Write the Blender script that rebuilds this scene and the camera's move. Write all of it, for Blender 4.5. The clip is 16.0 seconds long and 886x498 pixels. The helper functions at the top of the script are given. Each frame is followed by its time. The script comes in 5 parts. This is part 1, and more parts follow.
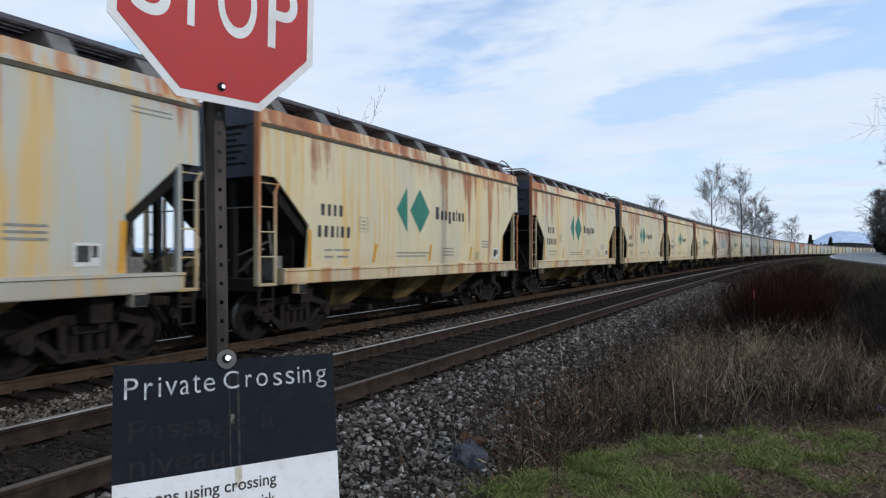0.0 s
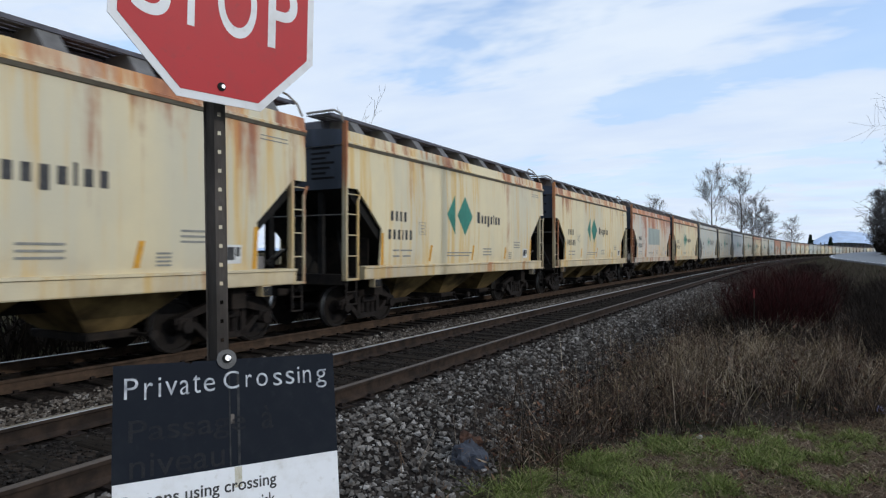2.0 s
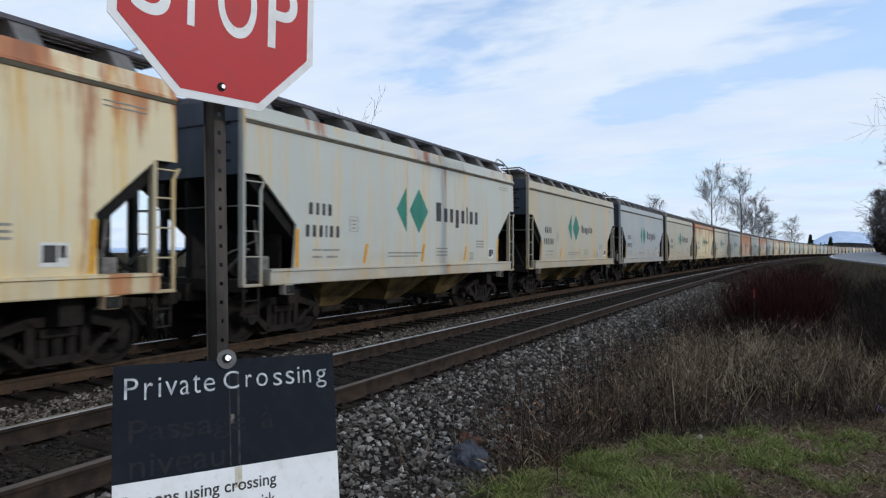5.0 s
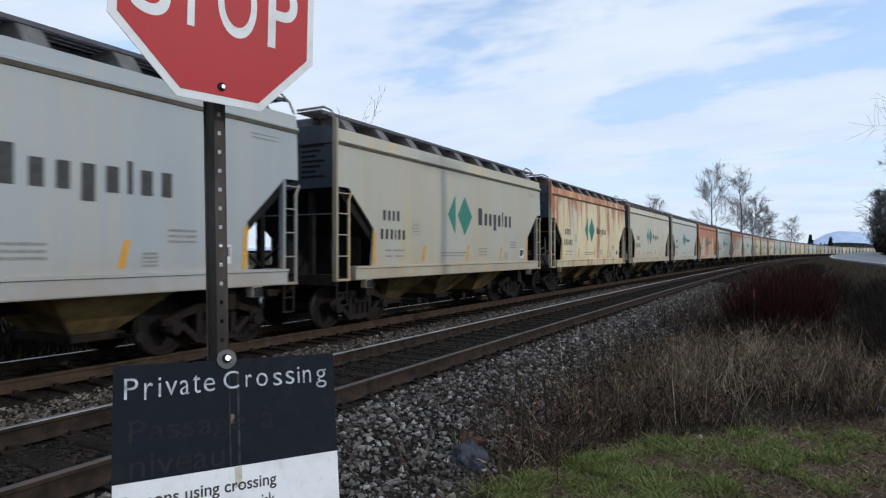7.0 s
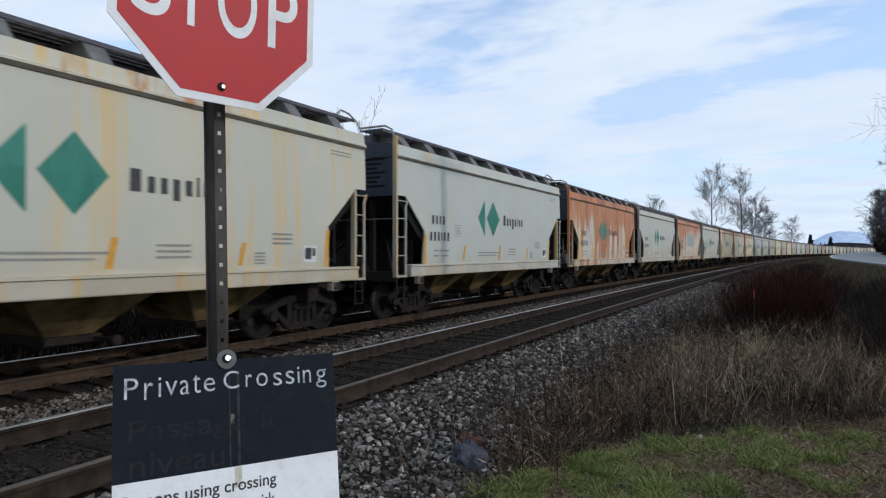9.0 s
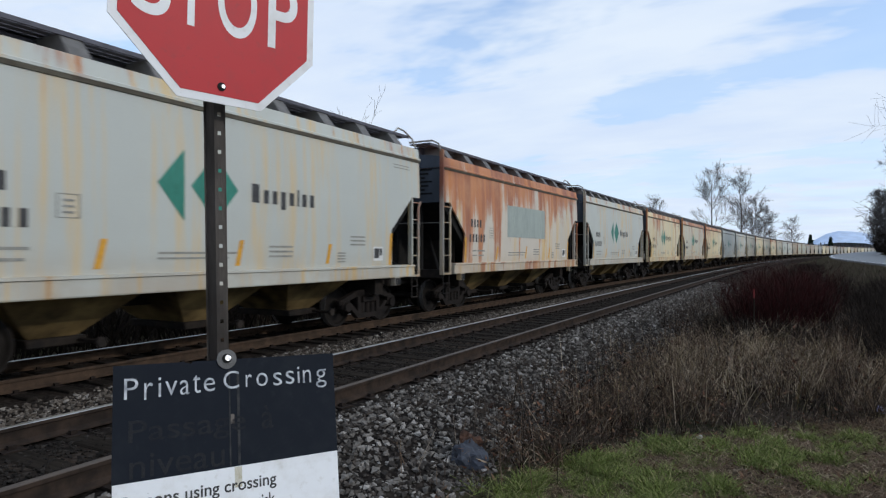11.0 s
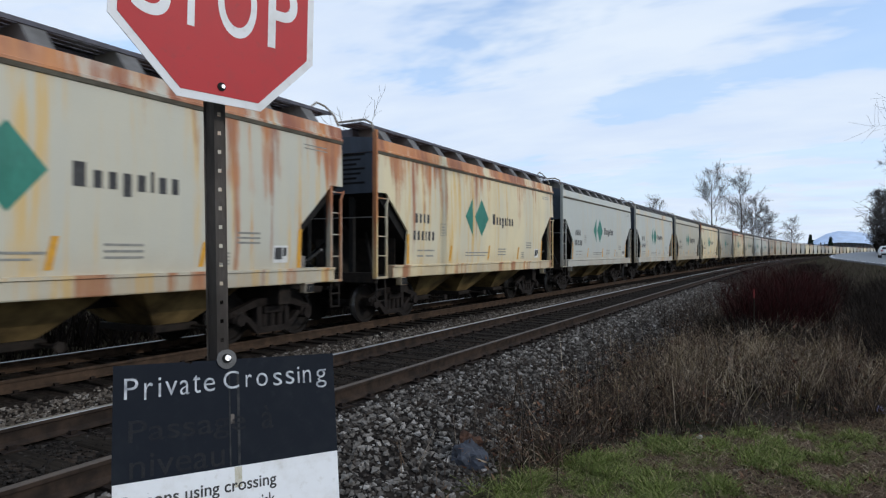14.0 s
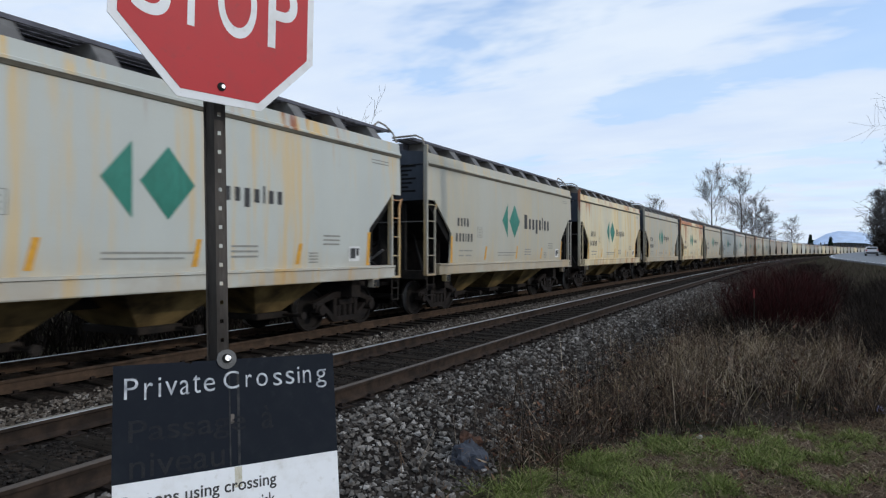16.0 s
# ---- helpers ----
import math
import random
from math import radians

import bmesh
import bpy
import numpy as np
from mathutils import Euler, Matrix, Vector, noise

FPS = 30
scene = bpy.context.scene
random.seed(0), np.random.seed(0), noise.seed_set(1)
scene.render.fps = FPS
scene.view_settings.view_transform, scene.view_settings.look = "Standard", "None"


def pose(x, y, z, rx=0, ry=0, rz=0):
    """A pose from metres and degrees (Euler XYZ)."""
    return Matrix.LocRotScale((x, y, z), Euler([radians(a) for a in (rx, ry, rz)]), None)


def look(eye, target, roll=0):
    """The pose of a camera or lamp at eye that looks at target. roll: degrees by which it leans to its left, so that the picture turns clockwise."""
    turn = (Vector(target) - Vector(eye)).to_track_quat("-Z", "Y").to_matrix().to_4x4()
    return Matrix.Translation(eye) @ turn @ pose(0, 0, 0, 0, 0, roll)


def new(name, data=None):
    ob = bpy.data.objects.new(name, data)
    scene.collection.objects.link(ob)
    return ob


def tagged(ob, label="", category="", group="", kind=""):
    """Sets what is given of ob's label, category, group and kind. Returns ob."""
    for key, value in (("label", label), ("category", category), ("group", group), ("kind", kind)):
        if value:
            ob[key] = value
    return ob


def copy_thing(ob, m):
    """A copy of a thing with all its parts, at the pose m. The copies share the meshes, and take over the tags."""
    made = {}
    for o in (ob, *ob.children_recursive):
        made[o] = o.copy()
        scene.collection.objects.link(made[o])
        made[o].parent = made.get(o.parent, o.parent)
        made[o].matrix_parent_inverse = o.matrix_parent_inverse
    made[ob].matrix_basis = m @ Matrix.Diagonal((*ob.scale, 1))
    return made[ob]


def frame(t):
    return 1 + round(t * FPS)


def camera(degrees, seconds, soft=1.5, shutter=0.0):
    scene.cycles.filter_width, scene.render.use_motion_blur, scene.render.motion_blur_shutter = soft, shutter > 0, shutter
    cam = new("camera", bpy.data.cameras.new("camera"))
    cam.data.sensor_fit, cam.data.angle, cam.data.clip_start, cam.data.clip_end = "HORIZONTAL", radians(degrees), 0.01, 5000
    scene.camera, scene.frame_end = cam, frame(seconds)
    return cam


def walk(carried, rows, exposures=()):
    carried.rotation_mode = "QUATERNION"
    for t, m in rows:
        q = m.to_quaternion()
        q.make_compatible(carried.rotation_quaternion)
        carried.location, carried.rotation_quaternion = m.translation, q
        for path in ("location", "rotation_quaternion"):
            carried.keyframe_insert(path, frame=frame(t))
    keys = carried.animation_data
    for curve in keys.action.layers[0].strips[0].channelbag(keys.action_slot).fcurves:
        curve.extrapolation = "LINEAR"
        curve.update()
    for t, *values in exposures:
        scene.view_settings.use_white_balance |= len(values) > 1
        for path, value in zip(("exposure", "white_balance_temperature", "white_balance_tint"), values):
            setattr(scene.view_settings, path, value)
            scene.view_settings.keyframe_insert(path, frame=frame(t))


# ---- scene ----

FOV = 70.46
cam = camera(FOV, 16.0, soft=1.25, shutter=0.12)
EYE = 1.69
CAM = pose(0, 0, EYE, 90.31, 0, 30.85)
walk(cam, [(0.0, CAM), (16.0, CAM)])

# ---------------------------------------------------------------- light
SUN_EL, SUN_AZ = 27.0, 80.0          # degrees; azimuth clockwise from +Y
world = bpy.data.worlds.new("world")
scene.world = world
world.use_nodes = True


def build_world():
    nt = world.node_tree
    nt.nodes.clear()
    N, Lk = nt.nodes.new, nt.links.new
    sky = N("ShaderNodeTexSky")
    sky.sky_type = 'NISHITA'
    sky.sun_disc = False
    sky.sun_elevation, sky.sun_rotation = radians(SUN_EL), radians(SUN_AZ)
    sky.air_density, sky.dust_density, sky.ozone_density = 1.0, 0.6, 3.0
    tc = N("ShaderNodeTexCoord")
    sep = N("ShaderNodeSeparateXYZ")
    Lk(tc.outputs["Generated"], sep.inputs[0])
    zc = N("ShaderNodeMath"); zc.operation = 'MAXIMUM'; zc.inputs[1].default_value = 0.0
    Lk(sep.outputs[2], zc.inputs[0])
    za = N("ShaderNodeMath"); za.operation = 'ADD'; za.inputs[1].default_value = 0.12
    Lk(zc.outputs[0], za.inputs[0])
    dv = N("ShaderNodeVectorMath"); dv.operation = 'DIVIDE'
    cmb = N("ShaderNodeCombineXYZ")
    for i in range(3):
        Lk(za.outputs[0], cmb.inputs[i])
    Lk(tc.outputs["Generated"], dv.inputs[0]); Lk(cmb.outputs[0], dv.inputs[1])
    mp = N("ShaderNodeMapping")
    mp.inputs["Rotation"].default_value = (0, 0, radians(-58))
    mp.inputs["Scale"].default_value = (0.75, 1.35, 1)
    mp.inputs["Location"].default_value = (-0.454, -0.156, 0)
    Lk(dv.outputs[0], mp.inputs[0])
    n1 = N("ShaderNodeTexNoise"); n1.inputs["Scale"].default_value = 1.15; n1.inputs["Detail"].default_value = 5; n1.inputs["Roughness"].default_value = 0.55
    n1.inputs["Distortion"].default_value = 0.12
    Lk(mp.outputs[0], n1.inputs["Vector"])
    r = N("ShaderNodeMapRange"); r.inputs[1].default_value = 0.30; r.inputs[2].default_value = 0.50; r.interpolation_type = 'SMOOTHSTEP'
    Lk(n1.outputs["Fac"], r.inputs[0])
    # thin cloud veil thickens towards the horizon
    hz = N("ShaderNodeMapRange"); hz.inputs[1].default_value = 0.0; hz.inputs[2].default_value = 0.45; hz.inputs[3].default_value = 0.96; hz.inputs[4].default_value = 0.22
    Lk(zc.outputs[0], hz.inputs[0])
    mx = N("ShaderNodeMath"); mx.operation = 'MAXIMUM'
    Lk(r.outputs[0], mx.inputs[0]); Lk(hz.outputs[0], mx.inputs[1])
    n2 = N("ShaderNodeTexNoise"); n2.inputs["Scale"].default_value = 2.2; n2.inputs["Detail"].default_value = 6
    Lk(mp.outputs[0], n2.inputs["Vector"])
    cr = N("ShaderNodeMapRange"); cr.inputs[1].default_value = 0.3; cr.inputs[2].default_value = 0.7
    Lk(n2.outputs["Fac"], cr.inputs[0])
    cc = N("ShaderNodeMix"); cc.data_type = 'RGBA'
    cc.inputs[6].default_value = (6.6, 7.8, 9.8, 1)
    cc.inputs[7].default_value = (7.7, 8.7, 10.0, 1)
    Lk(cr.outputs[0], cc.inputs[0])
    mix = N("ShaderNodeMix"); mix.data_type = 'RGBA'
    gain = N("ShaderNodeVectorMath"); gain.operation = 'SCALE'; gain.inputs[3].default_value = 2.05
    clear = N("ShaderNodeMix"); clear.data_type = 'RGBA'; clear.blend_type = 'MULTIPLY'
    clear.inputs[0].default_value = 1.0; clear.inputs[7].default_value = (0.80, 1.0, 1.14, 1)
    Lk(sky.outputs[0], clear.inputs[6]); Lk(clear.outputs[2], gain.inputs[0])
    Lk(mx.outputs[0], mix.inputs[0]); Lk(gain.outputs[0], mix.inputs[6]); Lk(cc.outputs[2], mix.inputs[7])
    bg = N("ShaderNodeBackground"); bg.inputs["Strength"].default_value = 0.1
    Lk(mix.outputs[2], bg.inputs["Color"])
    out = N("ShaderNodeOutputWorld")
    Lk(bg.outputs[0], out.inputs[0])


build_world()
sun = new("sun", bpy.data.lights.new("sun", 'SUN'))
sun.data.energy, sun.data.angle, sun.data.color = 1.25, radians(1.3), (1.0, 0.96, 0.90)
_a = radians(SUN_AZ)
_d = Vector((math.sin(_a) * math.cos(radians(SUN_EL)), math.cos(_a) * math.cos(radians(SUN_EL)), math.sin(radians(SUN_EL))))
sun.matrix_world = look(_d * 50, (0, 0, 0))
scene.view_settings.exposure = 0.0

# ---------------------------------------------------------------- materials


class Nodes:
    """A node material with a principled shader, built line by line."""

    def __init__(self, name, rough=0.8, metal=0.0, spec=0.4):
        self.m = bpy.data.materials.new(name)
        self.m.use_nodes = True
        self.t = self.m.node_tree
        self.b = self.t.nodes["Principled BSDF"]
        self.b.inputs["Roughness"].default_value = rough
        self.b.inputs["Metallic"].default_value = metal
        self.b.inputs["Specular IOR Level"].default_value = spec

    def n(self, kind, **kw):
        nd = self.t.nodes.new(kind)
        if "operation" in kw:
            nd.operation = kw["operation"]
        if "data_type" in kw:
            nd.data_type = kw["data_type"]
        if "blend_type" in kw:
            nd.blend_type = kw["blend_type"]
        return nd

    def link(self, a, b):
        self.t.links.new(a, b)

    def coords(self, scale=(1, 1, 1), world_space=False, shift=True):
        if world_space:
            v = self.n("ShaderNodeNewGeometry").outputs["Position"]
        else:
            v = self.n("ShaderNodeTexCoord").outputs["Object"]
        if shift and not world_space:
            oi = self.n("ShaderNodeObjectInfo")
            mu = self.n("ShaderNodeMath", operation='MULTIPLY')
            mu.inputs[1].default_value = 57.0
            self.link(oi.outputs["Random"], mu.inputs[0])
            ad = self.n("ShaderNodeVectorMath", operation='ADD')
            self.link(v, ad.inputs[0]); self.link(mu.outputs[0], ad.inputs[1])
            v = ad.outputs[0]
        mp = self.n("ShaderNodeMapping")
        mp.inputs["Scale"].default_value = scale
        self.link(v, mp.inputs[0])
        return mp.outputs[0]

    def noise(self, vec, scale, detail=4, rough=0.55):
        nd = self.n("ShaderNodeTexNoise")
        nd.inputs["Scale"].default_value, nd.inputs["Detail"].default_value, nd.inputs["Roughness"].default_value = scale, detail, rough
        self.link(vec, nd.inputs["Vector"])
        return nd.outputs["Fac"]

    def span(self, v, a, b, c=0.0, d=1.0):
        nd = self.n("ShaderNodeMapRange")
        nd.interpolation_type = 'SMOOTHSTEP'
        for i, x in enumerate((a, b, c, d)):
            nd.inputs[i + 1].default_value = x
        self.link(v, nd.inputs[0])
        return nd.outputs[0]

    def math(self, op, a, b):
        nd = self.n("ShaderNodeMath", operation=op)
        for i, x in enumerate((a, b)):
            if isinstance(x, (int, float)):
                nd.inputs[i].default_value = x
            else:
                self.link(x, nd.inputs[i])
        return nd.outputs[0]

    def mix(self, fac, a, b, blend='MIX'):
        nd = self.n("ShaderNodeMix", data_type='RGBA', blend_type=blend)
        for i, x in ((0, fac), (6, a), (7, b)):
            if isinstance(x, (int, float)):
                nd.inputs[i].default_value = x
            elif isinstance(x, tuple):
                nd.inputs[i].default_value = (*x, 1)
            else:
                self.link(x, nd.inputs[i])
        return nd.outputs[2]

    def color(self, c):
        if isinstance(c, tuple):
            self.b.inputs["Base Color"].default_value = (*c, 1)
        else:
            self.link(c, self.b.inputs["Base Color"])
        return self

    def bump(self, h, strength=0.3, dist=0.01):
        nd = self.n("ShaderNodeBump")
        nd.inputs["Strength"].default_value, nd.inputs["Distance"].default_value = strength, dist
        self.link(h, nd.inputs["Height"])
        self.link(nd.outputs[0], self.b.inputs["Normal"])
        return self


def simple(name, c1, c2, scale=8.0, rough=0.8, metal=0.0, bump=0.2, world_space=False, stretch=(1, 1, 1), spec=0.4):
    """Two-tone weathered surface with grain at two scales."""
    k = Nodes(name, rough, metal, spec)
    v = k.coords(stretch, world_space)
    a = k.span(k.noise(v, scale, 5), 0.3, 0.7)
    b = k.noise(v, scale * 7.3, 3)
    col = k.mix(a, c1, c2)
    col = k.mix(k.span(b, 0.35, 0.75, 0.0, 0.35), col, tuple(x * 0.55 for x in c1))
    k.color(col)
    k.bump(b, bump, 0.01)
    return k.m


def island(name, cols, rough=0.95, spec=0.05):
    """Each loose piece takes one of the colours."""
    k = Nodes(name, rough, 0.0, spec)
    g = k.n("ShaderNodeNewGeometry")
    r = k.n("ShaderNodeValToRGB")
    r.color_ramp.interpolation = 'LINEAR'
    e = r.color_ramp.elements
    while len(e) < len(cols):
        e.new(0.5)
    for i, c in enumerate(cols):
        e[i].position = i / (len(cols) - 1)
        e[i].color = (*c, 1)
    k.link(g.outputs["Random Per Island"], r.inputs[0])
    v = k.coords((1, 1, 1), True)
    k.color(k.mix(k.span(k.noise(v, 60, 3), 0.3, 0.7, 0, 0.45), r.outputs[0], tuple(x * 0.5 for x in cols[0])))
    return k.m


def car_paint():
    """Weathered hopper paint: the object's colour, with rust streaks running down from the roof and dirt low down."""
    k = Nodes("car_paint", 0.55, 0.0, 0.35)
    oi = k.n("ShaderNodeObjectInfo")
    base, amount = oi.outputs["Color"], oi.outputs["Alpha"]
    v = k.coords((1, 1, 1))
    sep = k.n("ShaderNodeSeparateXYZ")
    k.link(k.n("ShaderNodeTexCoord").outputs["Object"], sep.inputs[0])
    z = sep.outputs[2]
    vs = k.coords((1.0, 1.0, 0.05))
    wide = k.noise(vs, 0.9, 3, 0.5)
    fine = k.noise(vs, 5.5, 5, 0.65)
    blotch = k.noise(v, 1.1, 6, 0.6)
    grain = k.noise(v, 22, 4, 0.6)
    # weld seams and panel dirt
    col = k.mix(k.span(blotch, 0.35, 0.7, 0, 0.25), base, k.mix(0.45, base, (0.30, 0.31, 0.29)))
    tone2 = k.noise(k.coords((1.0, 0.8, 0.12)), 0.75, 4, 0.55)
    col = k.mix(k.span(tone2, 0.42, 0.62, 0, 0.55), col, k.mix(0.7, col, (0.44, 0.46, 0.43)))
    # yellowish run-off
    yel = k.math('MULTIPLY', k.span(k.math('ADD', fine, k.math('MULTIPLY', wide, 0.6)), 0.78, 1.02), k.span(amount, 0.0, 0.5, 0.15, 0.8))
    col = k.mix(yel, col, (0.66, 0.42, 0.12))
    # rust runs in clusters from the roof edge, cloudy where it covers whole panels
    far = k.noise(k.coords((1.0, 1.0, 0.16)), 0.42, 3, 0.5)
    mid = k.noise(k.coords((1.0, 1.0, 0.035)), 1.9, 4, 0.6)
    reachn = k.noise(k.coords((1.0, 1.0, 0.0)), 1.7, 2, 0.5)
    fall = k.math('MULTIPLY', k.span(z, 1.0, 4.5, 0.42, 0.0), k.span(reachn, 0.35, 0.65, 0.25, 1.3))
    thr = k.math('SUBTRACT', 1.22, k.math('MULTIPLY', amount, 0.56))
    s = k.math('ADD', k.math('ADD', k.math('MULTIPLY', fine, 0.45), k.math('MULTIPLY', mid, 0.55)), k.math('MULTIPLY', far, 0.75))
    s = k.math('ADD', s, k.math('MULTIPLY', k.math('SUBTRACT', blotch, 0.5), 0.30))
    d = k.math('SUBTRACT', k.math('SUBTRACT', s, fall), thr)
    rust = k.span(d, -0.07, 0.09)
    tone = k.mix(k.span(mid, 0.40, 0.66), (0.50, 0.17, 0.05), (0.25, 0.060, 0.024))
    tone = k.mix(k.span(blotch, 0.45, 0.7, 0, 0.4), tone, (0.60, 0.30, 0.13))
    col = k.mix(k.math('MULTIPLY', rust, 0.90), col, tone)
    # soot at the foot of the sides
    low = k.math('MULTIPLY', k.span(z, 1.0, 1.9, 0.5, 0.0), k.span(blotch, 0.3, 0.6, 0.3, 1.0))
    col = k.mix(low, col, (0.33, 0.22, 0.12))
    k.color(col)
    k.bump(k.math('ADD', k.math('MULTIPLY', k.noise(k.coords((0.3, 1.0, 0.3)), 1.6, 2), 4.0), grain), 0.12, 0.02)
    return k.m


def sign_face(name, c, dirt, rough=0.45, spec=0.4):
    k = Nodes(name, rough, 0.0, spec)
    v = k.coords((1, 1, 0.35), shift=False)
    w = k.coords((1, 1, 1), shift=False)
    a = k.span(k.noise(v, 9, 6, 0.65), 0.45, 0.75, 0, 0.4)
    b = k.span(k.noise(w, 60, 4, 0.6), 0.68, 0.76, 0, 0.7)
    s = k.span(k.noise(k.coords((1, 1, 0.06), shift=False), 34, 3), 0.58, 0.75, 0, 0.35)
    col = k.mix(b, k.mix(s, k.mix(a, c, dirt), dirt), tuple(x * 0.35 for x in dirt))
    k.color(col)
    k.bump(k.noise(w, 40, 3), 0.05, 0.004)
    return k.m


M = {}
M["paint"] = car_paint()
# blue-grey of the car ends, darkened for the shade in the gaps
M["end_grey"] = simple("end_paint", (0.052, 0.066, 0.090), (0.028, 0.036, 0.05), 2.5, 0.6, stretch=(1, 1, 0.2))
# black end equipment, and the shade of the end recesses painted as black
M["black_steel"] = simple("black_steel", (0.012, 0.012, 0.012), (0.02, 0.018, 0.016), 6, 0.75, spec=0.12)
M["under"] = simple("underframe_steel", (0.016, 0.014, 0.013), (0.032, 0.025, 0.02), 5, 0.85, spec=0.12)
M["truck_steel"] = simple("truck_steel", (0.014, 0.012, 0.011), (0.027, 0.021, 0.018), 7, 0.8, spec=0.12)
M["wheel"] = simple("wheel_steel", (0.018, 0.015, 0.013), (0.013, 0.011, 0.010), 9, 0.75, 0.0, spec=0.12)
M["tread"] = simple("polished_tread", (0.40, 0.39, 0.38), (0.28, 0.27, 0.26), 9, 0.35, 0.8)
M["grating"] = simple("grating_steel", (0.11, 0.11, 0.135), (0.07, 0.07, 0.085), 5, 0.7, 0.1)
M["ladder"] = simple("ladder_paint", (0.29, 0.275, 0.24), (0.17, 0.13, 0.10), 6, 0.6)
M["green"] = simple("logo_green", (0.018, 0.17, 0.12), (0.03, 0.22, 0.16), 3, 0.5, stretch=(1, 1, 0.3))
M["lettering"] = simple("lettering_black", (0.03, 0.03, 0.032), (0.06, 0.06, 0.06), 10, 0.6)
M["faint"] = simple("faded_lettering", (0.22, 0.22, 0.20), (0.32, 0.31, 0.27), 10, 0.6)
M["yellow"] = simple("yellow_reflective", (0.72, 0.36, 0.03), (0.55, 0.27, 0.04), 14, 0.5)
M["white_tag"] = simple("white_tag", (0.75, 0.75, 0.72), (0.6, 0.6, 0.58), 14, 0.5)
M["patch"] = simple("grey_patch", (0.36, 0.41, 0.37), (0.30, 0.34, 0.31), 1.5, 0.6, stretch=(1, 1, 0.3))
M["rail_side"] = simple("rusty_rail", (0.052, 0.036, 0.027), (0.020, 0.016, 0.014), 6, 0.95, world_space=True, spec=0.08)
M["rail_top"] = simple("polished_rail", (0.52, 0.51, 0.50), (0.32, 0.30, 0.28), 3, 0.40, 1.0, 0.05, world_space=True)
M["rail_dull"] = simple("dull_rail_top", (0.085, 0.066, 0.053), (0.045, 0.036, 0.03), 3, 0.7, 0.0, 0.05, world_space=True)
M["rail_rust"] = simple("orange_brown_rail", (0.080, 0.052, 0.035), (0.042, 0.030, 0.022), 5, 0.95, world_space=True, spec=0.08)
M["tie"] = simple("weathered_tie", (0.014, 0.012, 0.010), (0.028, 0.023, 0.019), 5, 1.0, spec=0.03, stretch=(0.4, 6, 6))
M["plate"] = simple("tie_plate", (0.018, 0.014, 0.012), (0.03, 0.022, 0.018), 20, 0.95, spec=0.08)
M["stone"] = island("ballast_stone", [(0.035, 0.031, 0.028), (0.085, 0.076, 0.068), (0.20, 0.185, 0.168), (0.06, 0.05, 0.043), (0.42, 0.395, 0.365)])
M["stone_brown"] = island("dusty_ballast_stone", [(0.035, 0.030, 0.025), (0.095, 0.078, 0.064), (0.18, 0.155, 0.13), (0.06, 0.048, 0.039), (0.36, 0.325, 0.285)])
M["stone_dark"] = island("oily_ballast_stone", [(0.012, 0.011, 0.010), (0.026, 0.023, 0.021), (0.016, 0.014, 0.012), (0.045, 0.04, 0.036)])
M["sign_red"] = sign_face("sign_red", (0.50, 0.030, 0.036), (0.30, 0.045, 0.048), 0.5, 0.25)
M["sign_white"] = sign_face("sign_white", (0.78, 0.79, 0.80), (0.5, 0.47, 0.42))
M["sign_black"] = sign_face("sign_black", (0.010, 0.013, 0.019), (0.022, 0.026, 0.031), 0.75, 0.12)
# darker than the car paint: the roof edge's shade is put into this colour
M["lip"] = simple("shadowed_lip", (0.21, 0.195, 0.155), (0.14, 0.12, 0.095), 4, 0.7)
M["bracket"] = simple("bracket_steel", (0.16, 0.155, 0.15), (0.10, 0.095, 0.09), 5, 0.7)
M["valve"] = simple("grey_valve", (0.22, 0.21, 0.20), (0.10, 0.09, 0.085), 9, 0.6)
M["far_twig"] = island("far_twigs", [(0.10, 0.09, 0.085), (0.14, 0.12, 0.11), (0.08, 0.08, 0.085)])
M["litter_pale"] = simple("pale_blue_plastic", (0.35, 0.37, 0.6), (0.3, 0.3, 0.5), 20, 0.5)
M["ghost"] = simple("ghost_lettering", (0.024, 0.025, 0.028), (0.013, 0.015, 0.020), 20, 0.75, spec=0.12)
M["chalk"] = simple("worn_white_paint", (0.66, 0.68, 0.71), (0.22, 0.24, 0.27), 45, 0.7)
M["drip"] = simple("drip_grey", (0.05, 0.05, 0.05), (0.02, 0.022, 0.026), 40, 0.75, spec=0.12)
M["stain"] = simple("stain_brown", (0.50, 0.45, 0.33), (0.62, 0.60, 0.52), 60, 0.6)
M["bay"] = simple("grimy_bay_paint", (0.30, 0.205, 0.085), (0.05, 0.036, 0.02), 1.3, 0.9, spec=0.1)
M["straw"] = island("straw", [(0.15, 0.105, 0.07), (0.30, 0.225, 0.15), (0.62, 0.51, 0.38), (0.20, 0.16, 0.07), (0.10, 0.07, 0.05)])
M["marker_red"] = simple("marker_red", (0.22, 0.02, 0.02), (0.16, 0.02, 0.02), 20, 0.7)
M["dead_leaf"] = island("dead_leaf", [(0.04, 0.022, 0.016), (0.13, 0.062, 0.038), (0.20, 0.125, 0.08), (0.022, 0.015, 0.012), (0.06, 0.036, 0.026), (0.32, 0.25, 0.18)])
M["pole_wood"] = simple("creosoted_pole", (0.09, 0.065, 0.048), (0.06, 0.045, 0.035), 4, 0.9, stretch=(1, 1, 0.1))
M["post"] = simple("galvanised_post", (0.16, 0.14, 0.125), (0.07, 0.06, 0.053), 12, 0.6, 0.3, stretch=(1, 1, 0.25))
M["hole"] = simple("dark_hole", (0.01, 0.01, 0.01), (0.015, 0.015, 0.015), 10, 0.9)
